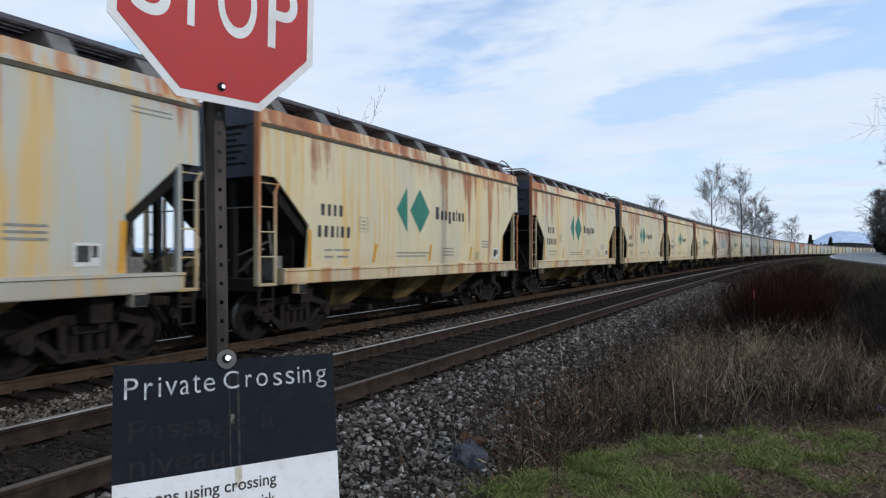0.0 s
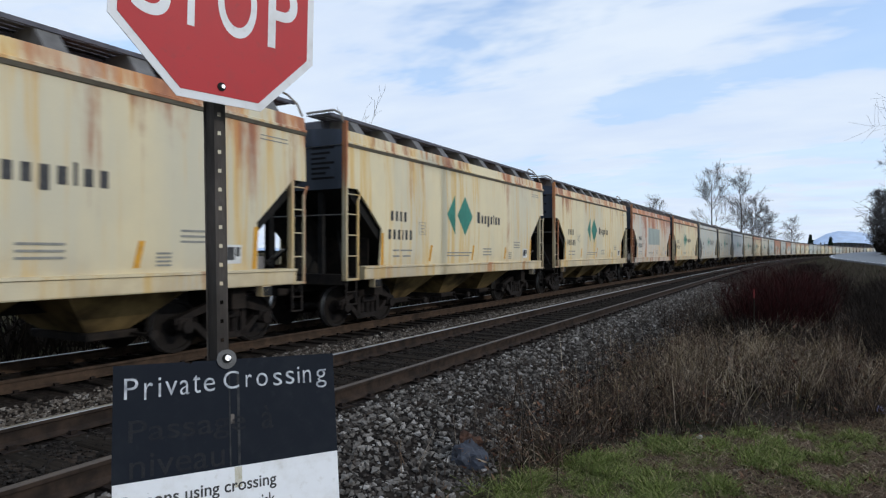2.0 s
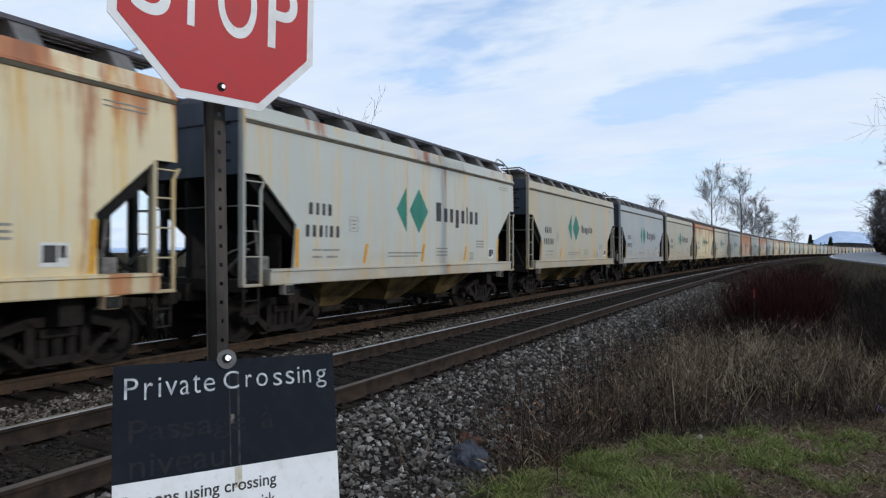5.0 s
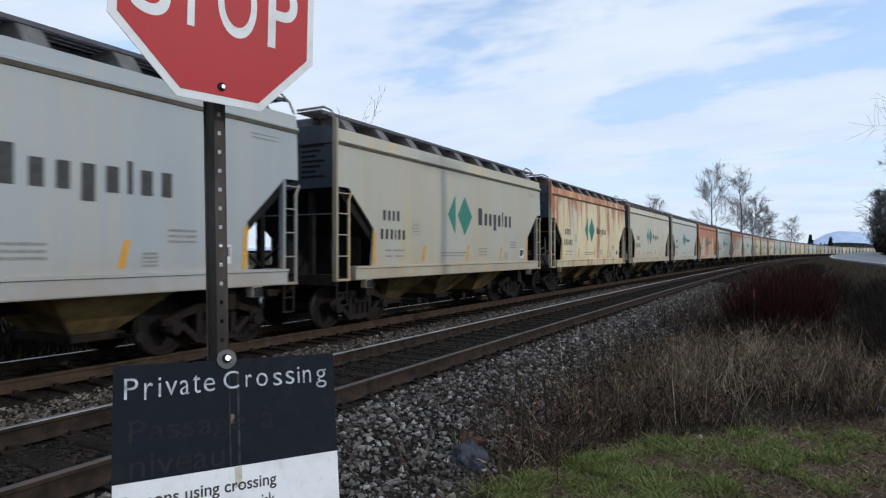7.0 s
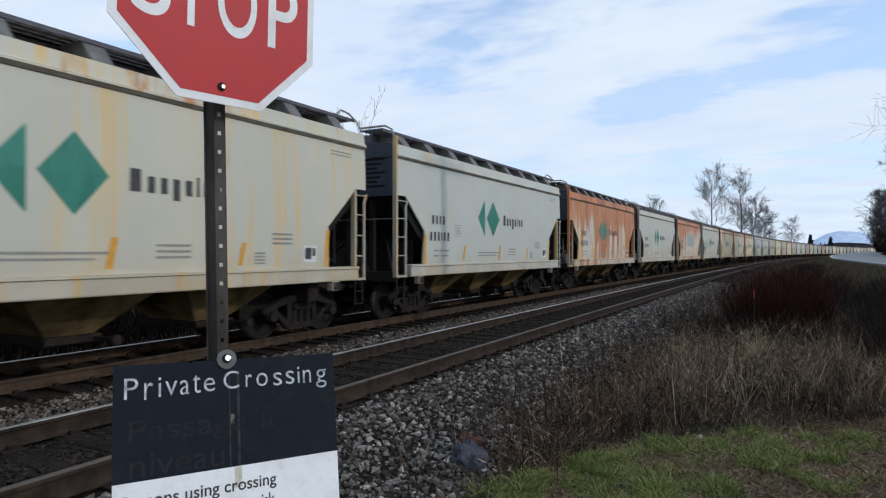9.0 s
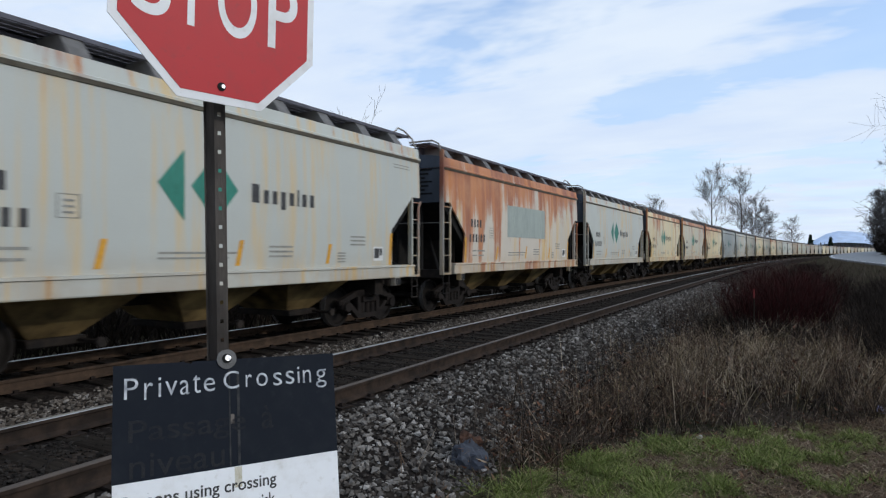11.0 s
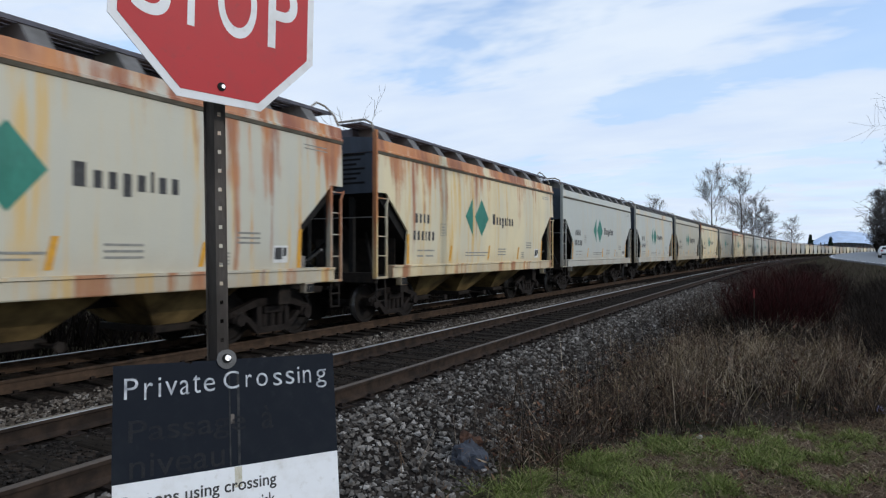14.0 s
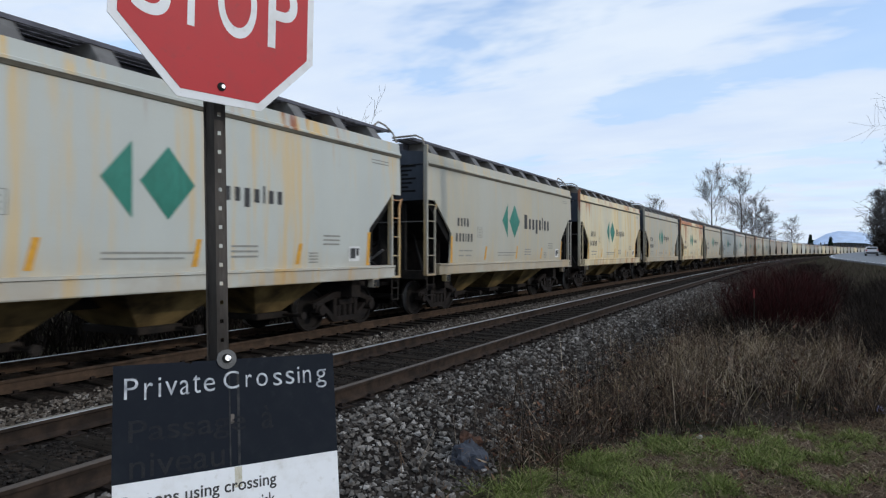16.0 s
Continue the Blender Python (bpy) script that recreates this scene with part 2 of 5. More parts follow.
M["washer"] = simple("washer_steel", (0.13, 0.13, 0.128), (0.09, 0.088, 0.085), 30, 0.6, 0.1)
M["bolt"] = simple("bright_bolt", (0.85, 0.85, 0.85), (0.7, 0.7, 0.7), 30, 0.25, 0.6)
M["bark"] = simple("grey_bark", (0.085, 0.078, 0.076), (0.055, 0.05, 0.048), 4, 0.95, world_space=True)
M["asphalt"] = simple("asphalt", (0.12, 0.128, 0.138), (0.155, 0.163, 0.173), 0.4, 0.55, world_space=True)
M["line_white"] = simple("road_paint", (0.7, 0.7, 0.7), (0.6, 0.6, 0.6), 2, 0.7, world_space=True)
# pale blue because the air's haze is mixed into the hill colour
M["mountain"] = simple("far_forest_hill", (0.48, 0.59, 0.77), (0.52, 0.63, 0.80), 0.004, 1.0, world_space=True, spec=0.0)
M["conifer"] = island("conifer_needles", [(0.012, 0.022, 0.014), (0.02, 0.035, 0.02), (0.03, 0.045, 0.026)])
M["green_grass"] = island("green_grass", [(0.05, 0.064, 0.020), (0.12, 0.155, 0.042), (0.25, 0.30, 0.085), (0.11, 0.145, 0.042), (0.42, 0.38, 0.20)])
M["dry_grass"] = island("dry_grass", [(0.06, 0.041, 0.030), (0.145, 0.10, 0.068), (0.25, 0.175, 0.115), (0.07, 0.047, 0.035), (0.165, 0.112, 0.077), (0.52, 0.43, 0.31)])
M["weed_stem"] = island("weed_stem", [(0.02, 0.016, 0.014), (0.06, 0.045, 0.038), (0.12, 0.09, 0.072), (0.018, 0.014, 0.012), (0.035, 0.026, 0.022), (0.34, 0.28, 0.22)])
M["red_twig"] = island("red_twig", [(0.034, 0.010, 0.010), (0.055, 0.013, 0.013), (0.02, 0.010, 0.009), (0.028, 0.018, 0.015)])
M["brush"] = island("dark_brush", [(0.020, 0.016, 0.013), (0.036, 0.028, 0.023), (0.013, 0.011, 0.010)])
M["litter_blue"] = simple("blue_grey_cloth", (0.028, 0.034, 0.048), (0.05, 0.057, 0.075), 12, 0.8)
M["litter_brown"] = simple("brown_rag", (0.10, 0.045, 0.025), (0.05, 0.032, 0.025), 12, 0.9)
M["litter_white"] = simple("white_plastic", (0.45, 0.45, 0.45), (0.3, 0.3, 0.3), 20, 0.5)
M["car_white"] = simple("white_car_paint", (0.75, 0.76, 0.78), (0.7, 0.71, 0.73), 2, 0.25)
M["car_glass"] = simple("tinted_car_glass", (0.02, 0.022, 0.026), (0.03, 0.032, 0.036), 2, 0.05)
M["rubber"] = simple("black_rubber", (0.02, 0.02, 0.02), (0.03, 0.03, 0.03), 20, 0.9)
M["tail_red"] = simple("red_tail_light", (0.4, 0.01, 0.01), (0.5, 0.02, 0.02), 20, 0.3)


def ground_mat():
    k = Nodes("ground_soil", 1.0, 0, 0.0)
    v = k.coords((1, 1, 1), True)
    a = k.noise(v, 0.7, 6)
    b = k.noise(v, 9, 6)
    c = k.noise(v, 55, 4)
    col = k.mix(k.span(a, 0.35, 0.65), (0.05, 0.04, 0.03), (0.035, 0.038, 0.018))
    col = k.mix(k.span(b, 0.4, 0.7), col, (0.07, 0.056, 0.042))
    col = k.mix(k.span(c, 0.4, 0.7, 0, 0.6), col, (0.016, 0.014, 0.011))
    k.color(col)
    k.bump(k.math('ADD', k.math('MULTIPLY', b, 3), c), 0.6, 0.03)
    return k.m


def bed_mat():
    k = Nodes("ballast_bed", 1.0, 0, 0.0)
    v = k.coords((1, 1, 1), True)
    vo = k.n("ShaderNodeTexVoronoi")
    vo.inputs["Scale"].default_value = 16
    k.link(v, vo.inputs["Vector"])
    sp = k.n("ShaderNodeSeparateXYZ"); k.link(vo.outputs["Color"], sp.inputs[0])
    col = k.mix(k.span(sp.outputs[0], 0.0, 1.0), (0.011, 0.0095, 0.0085), (0.045, 0.04, 0.035))
    col = k.mix(k.span(vo.outputs["Distance"], 0.3, 0.6), col, (0.016, 0.014, 0.013))
    col = k.mix(k.span(k.noise(v, 0.8, 4), 0.4, 0.7, 0, 0.5), col, (0.06, 0.045, 0.035))
    k.color(col)
    k.bump(vo.outputs["Distance"], 0.8, -0.03)
    return k.m


M["ground"] = ground_mat()
M["bed"] = bed_mat()

# ---------------------------------------------------------------- mesh helpers


def mesh_ob(name, bm, material, smooth=False):
    me = bpy.data.meshes.new(name)
    bm.normal_update()
    bm.to_mesh(me)
    bm.free()
    for m in (material if isinstance(material, (list, tuple)) else [material]):
        me.materials.append(m)
    if smooth:
        me.polygons.foreach_set("use_smooth", [True] * len(me.polygons))
    return new(name, me)


def part(name, bm, material, parent, label="", smooth=False, at=None):
    ob = mesh_ob(name, bm, material, smooth)
    ob.parent = parent
    if at is not None:
        ob.matrix_basis = at
    if label:
        tagged(ob, label)
    return ob


def thing(name, label, category, group="", kind="", at=None):
    ob = new(name)
    ob.empty_display_size = 0.2
    if at is not None:
        ob.matrix_basis = at
    return tagged(ob, label, category, group, kind)


def box(bm, x0, x1, y0, y1, z0, z1, bevel=0.0):
    r = bmesh.ops.create_cube(bm, size=1, matrix=Matrix.LocRotScale(((x0 + x1) / 2, (y0 + y1) / 2, (z0 + z1) / 2), None, (abs(x1 - x0), abs(y1 - y0), abs(z1 - z0))))
    if bevel:
        ed = {e for v in r["verts"] for e in v.link_edges}
        bmesh.ops.bevel(bm, geom=list(ed), offset=bevel, segments=1, affect='EDGES')
    return bm


def rod(bm, a, b, r, n=6, r2=None):
    a, b = Vector(a), Vector(b)
    d = b - a
    m = Matrix.Translation((a + b) / 2) @ d.to_track_quat('Z', 'Y').to_matrix().to_4x4()
    bmesh.ops.create_cone(bm, cap_ends=True, segments=n, radius1=r, radius2=r if r2 is None else r2, depth=d.length, matrix=m)
    return bm


def slab(bm, pts, axis, t0, t1):
    """A flat outline (pairs) drawn out between t0 and t1 along an axis."""
    def v(p, t):
        return {'x': (t, p[0], p[1]), 'y': (p[0], t, p[1]), 'z': (p[0], p[1], t)}[axis]
    lo = [bm.verts.new(v(p, t0)) for p in pts]
    hi = [bm.verts.new(v(p, t1)) for p in pts]
    n = len(pts)
    fs = [bm.faces.new(lo), bm.faces.new(hi)]
    for i in range(n):
        fs.append(bm.faces.new((lo[i], lo[(i + 1) % n], hi[(i + 1) % n], hi[i])))
    bmesh.ops.recalc_face_normals(bm, faces=fs)
    return bm


def from_lists(name, verts, faces, material):
    me = bpy.data.meshes.new(name)
    me.from_pydata(verts, [], faces)
    me.materials.append(material)
    me.update()
    return new(name, me)


# ---------------------------------------------------------------- the line of the tracks
TRAIN_X, NEAR_X = -9.83, -5.10
NEAR_Z = 0.20                        # rail head of the empty track above that of the train's
LINE_SLOPE, CURVE_R = -0.0361, 2100.0    # both tracks follow one gentle right-hand curve


def bend(y):
    return LINE_SLOPE * y + y * y / (2 * CURVE_R)


def heading(y):
    return -math.degrees(math.atan(LINE_SLOPE + y / CURVE_R))


PROFILE = [(-3000, 0.0), (-60, -0.4), (-16, -0.55), (-12.75, -0.5), (-11.5, -0.22), (-8.15, -0.22), (-7.55, -0.20), (-6.95, -0.02), (-6.55, 0.0),
           (-3.62, 0.0), (-3.15, -0.11), (-2.5, -0.30), (-1.5, -0.32), (-0.6, -0.22), (1.5, -0.15), (5, -0.25), (12, -0.3), (60, -0.3), (3000, 0.0)]


ROAD = [(20, 6.0, 0.4, 0.4), (49, 3.7, 0.90, 0.90), (70, 2.3, 0.95, 0.95), (90, 1.5, 0.98, 1.0), (115, 1.5, 1.05, 1.12), (140, 2.2, 1.15, 1.3), (165, 4.5, 1.4, 1.6), (200, 10.0, 1.8, 2.0), (260, 26.0, 2.5, 2.6), (330, 50.0, 2.9, 2.9), (520, 130.0, 3.0, 3.0)]
CAR_Y, CAR_V = 121.0, 14.6           # the white car's place at the end, and its speed


def ground_z(x, y):
    z = natural_z(x, y)
    if 12 < y < 520:
        for a, b in zip(ROAD, ROAD[1:]):
            if y <= b[0]:
                f = max(0.0, (y - a[0]) / (b[0] - a[0]))
                l, zl, zr = (p + (q - p) * f for p, q in zip(a[1:], b[1:]))
                break
        e = min(1.0, max(0.0, (x - l + 3.6) / 3.4)) * min(1.0, (y - 12) / 15) * min(1.0, max(0.0, (l + 60 - x) / 45))
        e = e * e * (3 - 2 * e)
        top = zl + (zr - zl) * min(1.0, max(0.0, (x - l) / 7.5)) - 0.10
        z = z + (top - z) * e
    return z


def natural_z(x, y):
    u = x - bend(y)
    for (a, za), (b, zb) in zip(PROFILE, PROFILE[1:]):
        if u <= b:
            z = za + (zb - za) * (u - a) / (b - a)
            break
    else:
        z = PROFILE[-1][1]
    if -3.0 < u < 40 and y < 60:
        z += 0.06 * noise.noise((x * 0.6, y * 0.6, 0.0)) + 0.03 * noise.noise((x * 2.1, y * 2.1, 3.0))
    return z


def build_ground():
    us = sorted(set([p[0] for p in PROFILE] + [-400, -150, -30, 20, 30, 150, 400] + [round(-3 + 0.25 * i, 2) for i in range(45)]))
    ys = [-600, -150, -40, -10] + [-4 + 0.4 * i for i in range(70)] + [24 + 4 * i for i in range(20)] + [104 + 20 * i for i in range(48)] + [1200, 1600, 2200, 3000, 4200]
    verts, faces = [], []
    for y in ys:
        for u in us:
            x = u + bend(min(max(y, -40), 1200))
            verts.append((x, y, ground_z(x, y) if y < 1200 else 0.0))
    w = len(us)
    mats = []
    for j in range(len(ys) - 1):
        for i in range(w - 1):
            faces.append((j * w + i, j * w + i + 1, (j + 1) * w + i + 1, (j + 1) * w + i))
            mats.append(1 if -12.9 <= us[i] and us[i + 1] <= -2.45 else 0)
    ob = from_lists("ground", verts, faces, M["ground"])
    ob.data.materials.append(M["bed"])
    ob.data.polygons.foreach_set("material_index", mats)
    ob.data.polygons.foreach_set("use_smooth", [True] * len(faces))
    return tagged(ob, "flat damp soil with a crushed stone railway bed", "ground", kind="structure")


build_ground()

# ---------------------------------------------------------------- rails and ties
RAIL = [(-0.068, -0.171), (0.068, -0.171), (0.068, -0.158), (0.012, -0.13), (0.010, -0.045), (0.036, -0.035), (0.036, -0.006), (0.028, 0.0),
        (-0.028, 0.0), (-0.036, -0.006), (-0.036, -0.035), (-0.010, -0.045), (-0.012, -0.13), (-0.068, -0.158)]


def rail_run(cx, z, track, top, side):
    ys = [-40 + 8 * i for i in range(45)] + [330 + 20 * i for i in range(25)]
    verts, faces, mi = [], [], []
    n = len(RAIL)
    for y in ys:
        for u, v in RAIL:
            verts.append((cx + bend(y) + u, y, z + v))
    for j in range(len(ys) - 1):
        for i in range(n):
            k = (i + 1) % n
            faces.append((j * n + i, j * n + k, (j + 1) * n + k, (j + 1) * n + i))
            mi.append(1 if i in (6, 7, 8) else 0)
    ob = from_lists("rail", verts, faces, side)
    ob.data.materials.append(top)
    ob.data.polygons.foreach_set("material_index", mi)
    ob.parent = track
    return ob


def build_track(cx, z, label, top, dull, side, y0, y1):
    tr = thing("railway_track", label, "railway track", "pair of tracks", "structure")
    for sx in (-0.753, 0.753):
        rail_run(cx + sx, z, tr, top if sx < 0 else dull, side)
    bm = bmesh.new()
    box(bm, -1.30, 1.30, -0.115, 0.115, -0.36, -0.185, 0.012)
    first = None
    rnd = random.Random(5)
    y, plates = y0, bmesh.new()
    while y < y1:
        if first is None:
            first = part("tie", bm, M["tie"], tr)
            ob = first
        else:
            ob = new("tie", first.data)
            ob.parent = tr
        xb = cx + bend(y)
        ob.matrix_basis = pose(xb + rnd.uniform(-0.04, 0.04), y, z + rnd.uniform(-0.004, 0.004), 0, 0, heading(y) + rnd.uniform(-0.8, 0.8))
        for sx in (-0.753, 0.753):
            box(plates, xb + sx - 0.18, xb + sx + 0.18, y - 0.09, y + 0.09, z - 0.186, z - 0.172)
            for e in (-0.11, 0.11):
                box(plates, xb + sx + e - 0.022, xb + sx + e + 0.022, y - 0.03, y + 0.03, z - 0.175, z - 0.135)
        y += 0.52
    part("tie_plates", plates, M["plate"], tr, "rusty tie plates and spikes")
    return tr


build_track(NEAR_X, NEAR_Z, "empty railway track with shiny rail heads on stone ballast", M["rail_top"], M["rail_dull"], M["rail_side"], -2.0, 62.0)
build_track(TRAIN_X, 0.0, "rusty brown railway track under the moving train", M["rail_top"], M["rail_rust"], M["rail_rust"], -2.0, 62.0)

# ---------------------------------------------------------------- hopper car
PITCH = 13.265
LEN = 1.0556                         # the drawn lengths are stretched by this along the car
HALF = 5.67                          # half length of the body
TOPZ, EAVE, SILL = 4.33, 4.015, 1.36
BOGIE, AXLE, WHEEL_R = 4.27, 0.89, 0.457
SIDE = 1.58


def side_x(z):
    """The side sheets bulge gently."""
    return SIDE + 0.035 * math.sin(math.pi * min(1, max(0, (z - SILL) / (EAVE - SILL)))) - 0.03


def body_mesh():
    """The hopper between the side sheets, with end walls and sloping ends."""
    bm = bmesh.new()
    prof = [(-HALF + 0.03, EAVE), (-HALF + 0.03, 3.07), (-3.75, 1.30), (3.75, 1.30), (HALF - 0.03, 3.07), (HALF - 0.03, EAVE)]
    slab(bm, prof, 'x', -SIDE + 0.10, SIDE - 0.10)
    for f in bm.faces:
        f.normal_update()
        # end walls take the grey that has the gap's shade in it
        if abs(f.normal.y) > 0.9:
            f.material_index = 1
        # slope sheets and inner sides go black: recess shade put into their colour
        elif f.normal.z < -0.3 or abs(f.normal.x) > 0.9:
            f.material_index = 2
    return bm


def side_mesh(s):
    """One side sheet: lower corners cut away, bulging gently."""
    bm = bmesh.new()
    zs = [SILL, 1.65, 1.95, 2.22, 2.5, 2.8, 3.068, 3.07, 3.4, 3.75, EAVE]

    def reach(z):
        if z >= 3.07:
            return HALF
        if z >= 2.22:
            return 4.45 + (HALF - 0.34 - 4.45) * (z - 2.22) / 0.85
        return 4.50 - 0.05 * (z - SILL) / 0.93
    grids = []
    for inset in (0.0, 0.05):
        g = []
        for z in zs:
            r = reach(z)
            g.append([bm.verts.new((s * (side_x(z) - inset), -r + 2 * r * i / 12, z)) for i in range(13)])
        grids.append(g)
        for a, b in zip(g, g[1:]):
            for i in range(12):
                bm.faces.new((a[i], a[i + 1], b[i + 1], b[i]))
    rows, back = grids
    for i in (0, 12):
        for j in range(len(zs) - 1):
            bm.faces.new((rows[j][i], rows[j + 1][i], back[j + 1][i], back[j][i]))
    for j in (0, len(zs) - 1):
        for i in range(12):
            bm.faces.new((rows[j][i], rows[j][i + 1], back[j][i + 1], back[j][i]))
    bmesh.ops.recalc_face_normals(bm, faces=bm.faces[:])
    return bm


def roof_mesh():
    """Top chord with a drip lip, and the arched roof sheet."""
    bm = bmesh.new()
    prof = [(-1.53, EAVE), (-1.60, EAVE + 0.01), (-1.60, EAVE + 0.05), (-1.56, EAVE + 0.07), (-1.53, TOPZ - 0.02), (-1.46, TOPZ), (-0.9, TOPZ + 0.07), (0, TOPZ + 0.11),
            (0.9, TOPZ + 0.07), (1.46, TOPZ), (1.53, TOPZ - 0.02), (1.56, EAVE + 0.07), (1.60, EAVE + 0.05), (1.60, EAVE + 0.01), (1.53, EAVE)]
    slab(bm, prof, 'y', -HALF, HALF)
    for f in bm.faces:
        f.normal_update()
        # roof ends share the shade-darkened end grey
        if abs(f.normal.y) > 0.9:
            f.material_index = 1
    return bm


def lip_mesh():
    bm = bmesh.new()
    # thin strip along each side that draws the shadow line below the top chord
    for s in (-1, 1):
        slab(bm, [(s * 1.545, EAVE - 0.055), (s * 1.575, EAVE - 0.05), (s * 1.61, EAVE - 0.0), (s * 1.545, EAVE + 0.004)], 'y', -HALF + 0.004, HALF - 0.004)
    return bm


def running_board_mesh():
    """Grating walkway on brackets, with the hatch coaming below it."""
    bm = bmesh.new()
    z = 4.70
    for s in (-1, 1):
        for x0 in (0.55, 0.72, 0.89, 1.06):
            box(bm, s * x0, s * (x0 + 0.13), -HALF - 0.1, HALF + 0.1, z - 0.025, z)
        box(bm, s * 1.17, s * 1.20, -HALF - 0.1, HALF + 0.1, z - 0.06, z + 0.005)
        for i in range(60):
            y = -HALF - 0.1 + i * (2 * HALF + 0.2) / 59
            box(bm, s * 0.55, s * 1.19, y - 0.012, y + 0.012, z - 0.03, z - 0.004)
    return bm


def bracket_mesh(s):
    bm = bmesh.new()
    slab(bm, [(s * 1.42, TOPZ), (s * 1.16, 4.66), (s * 0.5, 4.66), (s * 0.5, TOPZ + 0.05)], 'y', -0.16, 0.16)
    return bm


def hatch_mesh():
    bm = bmesh.new()
    box(bm, -0.64, 0.64, -HALF + 0.3, HALF - 0.3, TOPZ + 0.03, 4.672, 0.03)
    for i in range(9):
        y = -4.4 + i * 1.1
        box(bm, -0.48, 0.48, y - 0.04, y + 0.04, 4.67, 4.72)
    return bm


def sill_mesh(s):
    bm = bmesh.new()
    slab(bm, [(s * 1.42, 1.09), (s * 1.60, 1.09), (s * 1.61, 1.11), (s * 1.61, SILL - 0.03), (s * 1.64, SILL - 0.02), (s * 1.64, SILL + 0.02), (s * 1.42, SILL + 0.03)], 'y', -5.12, 5.38)
    return bm


def jack_pad_mesh():
    bm = bmesh.new()
    box(bm, 1.46, 1.62, -0.12, 0.12, 0.90, 1.088, 0.012)
    rod(bm, (1.61, 0, 0.985), (1.628, 0, 0.985), 0.045, 10)
    for f in bm.faces:
        if f.calc_center_median().x > 1.6195 and abs(f.calc_center_median().y) < 0.04:
            f.material_index = 1
    return bm


def centre_sill_mesh():
    bm = bmesh.new()
    box(bm, -0.22, 0.22, -5.78, 5.78, 0.80, 1.12)
    return bm


def block(x0, x1, y0, y1, z0, z1, bevel=0.0):
    return box(bmesh.new(), x0, x1, y0, y1, z0, z1, bevel)


def bar(a, b, rad, n=6):
    return rod(bmesh.new(), a, b, rad, n)


def pipe(pts, rad, n=6):
    """One bent tube through the points."""
    bm = bmesh.new()
    rings = []
    pts = [Vector(p) for p in pts]
    for i, p in enumerate(pts):
        d = (pts[min(i + 1, len(pts) - 1)] - pts[max(i - 1, 0)]).normalized()
        a = d.orthogonal().normalized()
        b = d.cross(a)
        rings.append([bm.verts.new(p + (a * math.cos(6.2832 * k / n) + b * math.sin(6.2832 * k / n)) * rad) for k in range(n)])
    for p, q in zip(rings, rings[1:]):
        best = min(range(n), key=lambda o: sum((p[k].co - q[(k + o) % n].co).length for k in range(n)))
        for k in range(n):
            bm.faces.new((p[k], p[(k + 1) % n], q[(k + 1 + best) % n], q[(k + best) % n]))
    return bm


def end_parts(car, e, full):
    """Deck, end sill, bolster and the posts and braces under the sloping end; e is -1 or 1."""
    # k is black gear with the cavity's shadow included in its colour
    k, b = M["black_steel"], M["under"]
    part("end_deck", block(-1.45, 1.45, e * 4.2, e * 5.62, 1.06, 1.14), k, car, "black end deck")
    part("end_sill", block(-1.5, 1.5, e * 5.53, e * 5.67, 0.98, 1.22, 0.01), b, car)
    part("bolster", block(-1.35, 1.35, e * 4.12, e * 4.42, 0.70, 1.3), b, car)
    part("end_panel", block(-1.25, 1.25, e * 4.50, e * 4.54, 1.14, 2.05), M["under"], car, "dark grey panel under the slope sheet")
    part("centre_web", block(-0.03, 0.03, e * 4.54, e * 5.62, 1.14, 3.02), k, car, "web coloured black with the shade under the slope sheet")
    if full:
        for x in (-0.75, 0.75):
            part("end_post", block(x - 0.06, x + 0.06, e * 5.48, e * 5.58, 1.14, 3.1), k, car)
        for x in (-1, 1):
            part("brace", bar((x * 1.3, e * 5.45, 1.15), (x * 0.4, e * 4.6, 2.3), 0.035), k, car)


def reservoir_mesh():
    bm = bmesh.new()
    rod(bm, (-0.6, 4.95, 1.42), (0.6, 4.95, 1.42), 0.22, 12)
    for x in (-0.4, 0.4):
        box(bm, x - 0.03, x + 0.03, 4.8, 5.1, 1.14, 1.25)
    return bm


def brake_mesh():
    """Brake valve with its rods and the hand brake housing."""
    bm = bmesh.new()
    box(bm, 0.85, 1.2, 4.75, 5.0, 1.14, 1.62, 0.02)
    rod(bm, (1.02, 4.87, 1.6), (1.02, 4.95, 2.3), 0.025)
    rod(bm, (1.02, 4.95, 1.9), (0.2, 5.3, 1.5), 0.02)
    rod(bm, (0.6, 5.3, 1.3), (1.3, 5.35, 1.75), 0.03)
    return bm


def bay_mesh():
    """A discharge hopper: a pyramid down to its outlet gate."""
    bm = bmesh.new()
    r0 = [(-1.46, -1.15, 1.30), (1.46, -1.15, 1.30), (1.46, 1.15, 1.30), (-1.46, 1.15, 1.30)]
    r1 = [(-0.62, -0.33, 0.48), (0.62, -0.33, 0.48), (0.62, 0.33, 0.48), (-0.62, 0.33, 0.48)]
    a = [bm.verts.new(p) for p in r0]
    b = [bm.verts.new(p) for p in r1]
    for i in range(4):
        j = (i + 1) % 4
        bm.faces.new((a[j], a[i], b[i], b[j]))
    bm.faces.new(b)
    bm.faces.new(a[::-1])
    return bm


def gate_mesh():
    bm = bmesh.new()
    box(bm, -0.75, 0.75, -0.42, 0.42, 0.36, 0.48, 0.015)
    rod(bm, (-1.2, 0.3, 0.42), (1.25, 0.3, 0.42), 0.03)
    rod(bm, (1.24, 0.3, 0.42), (1.30, 0.3, 0.42), 0.08, 8)
    return bm


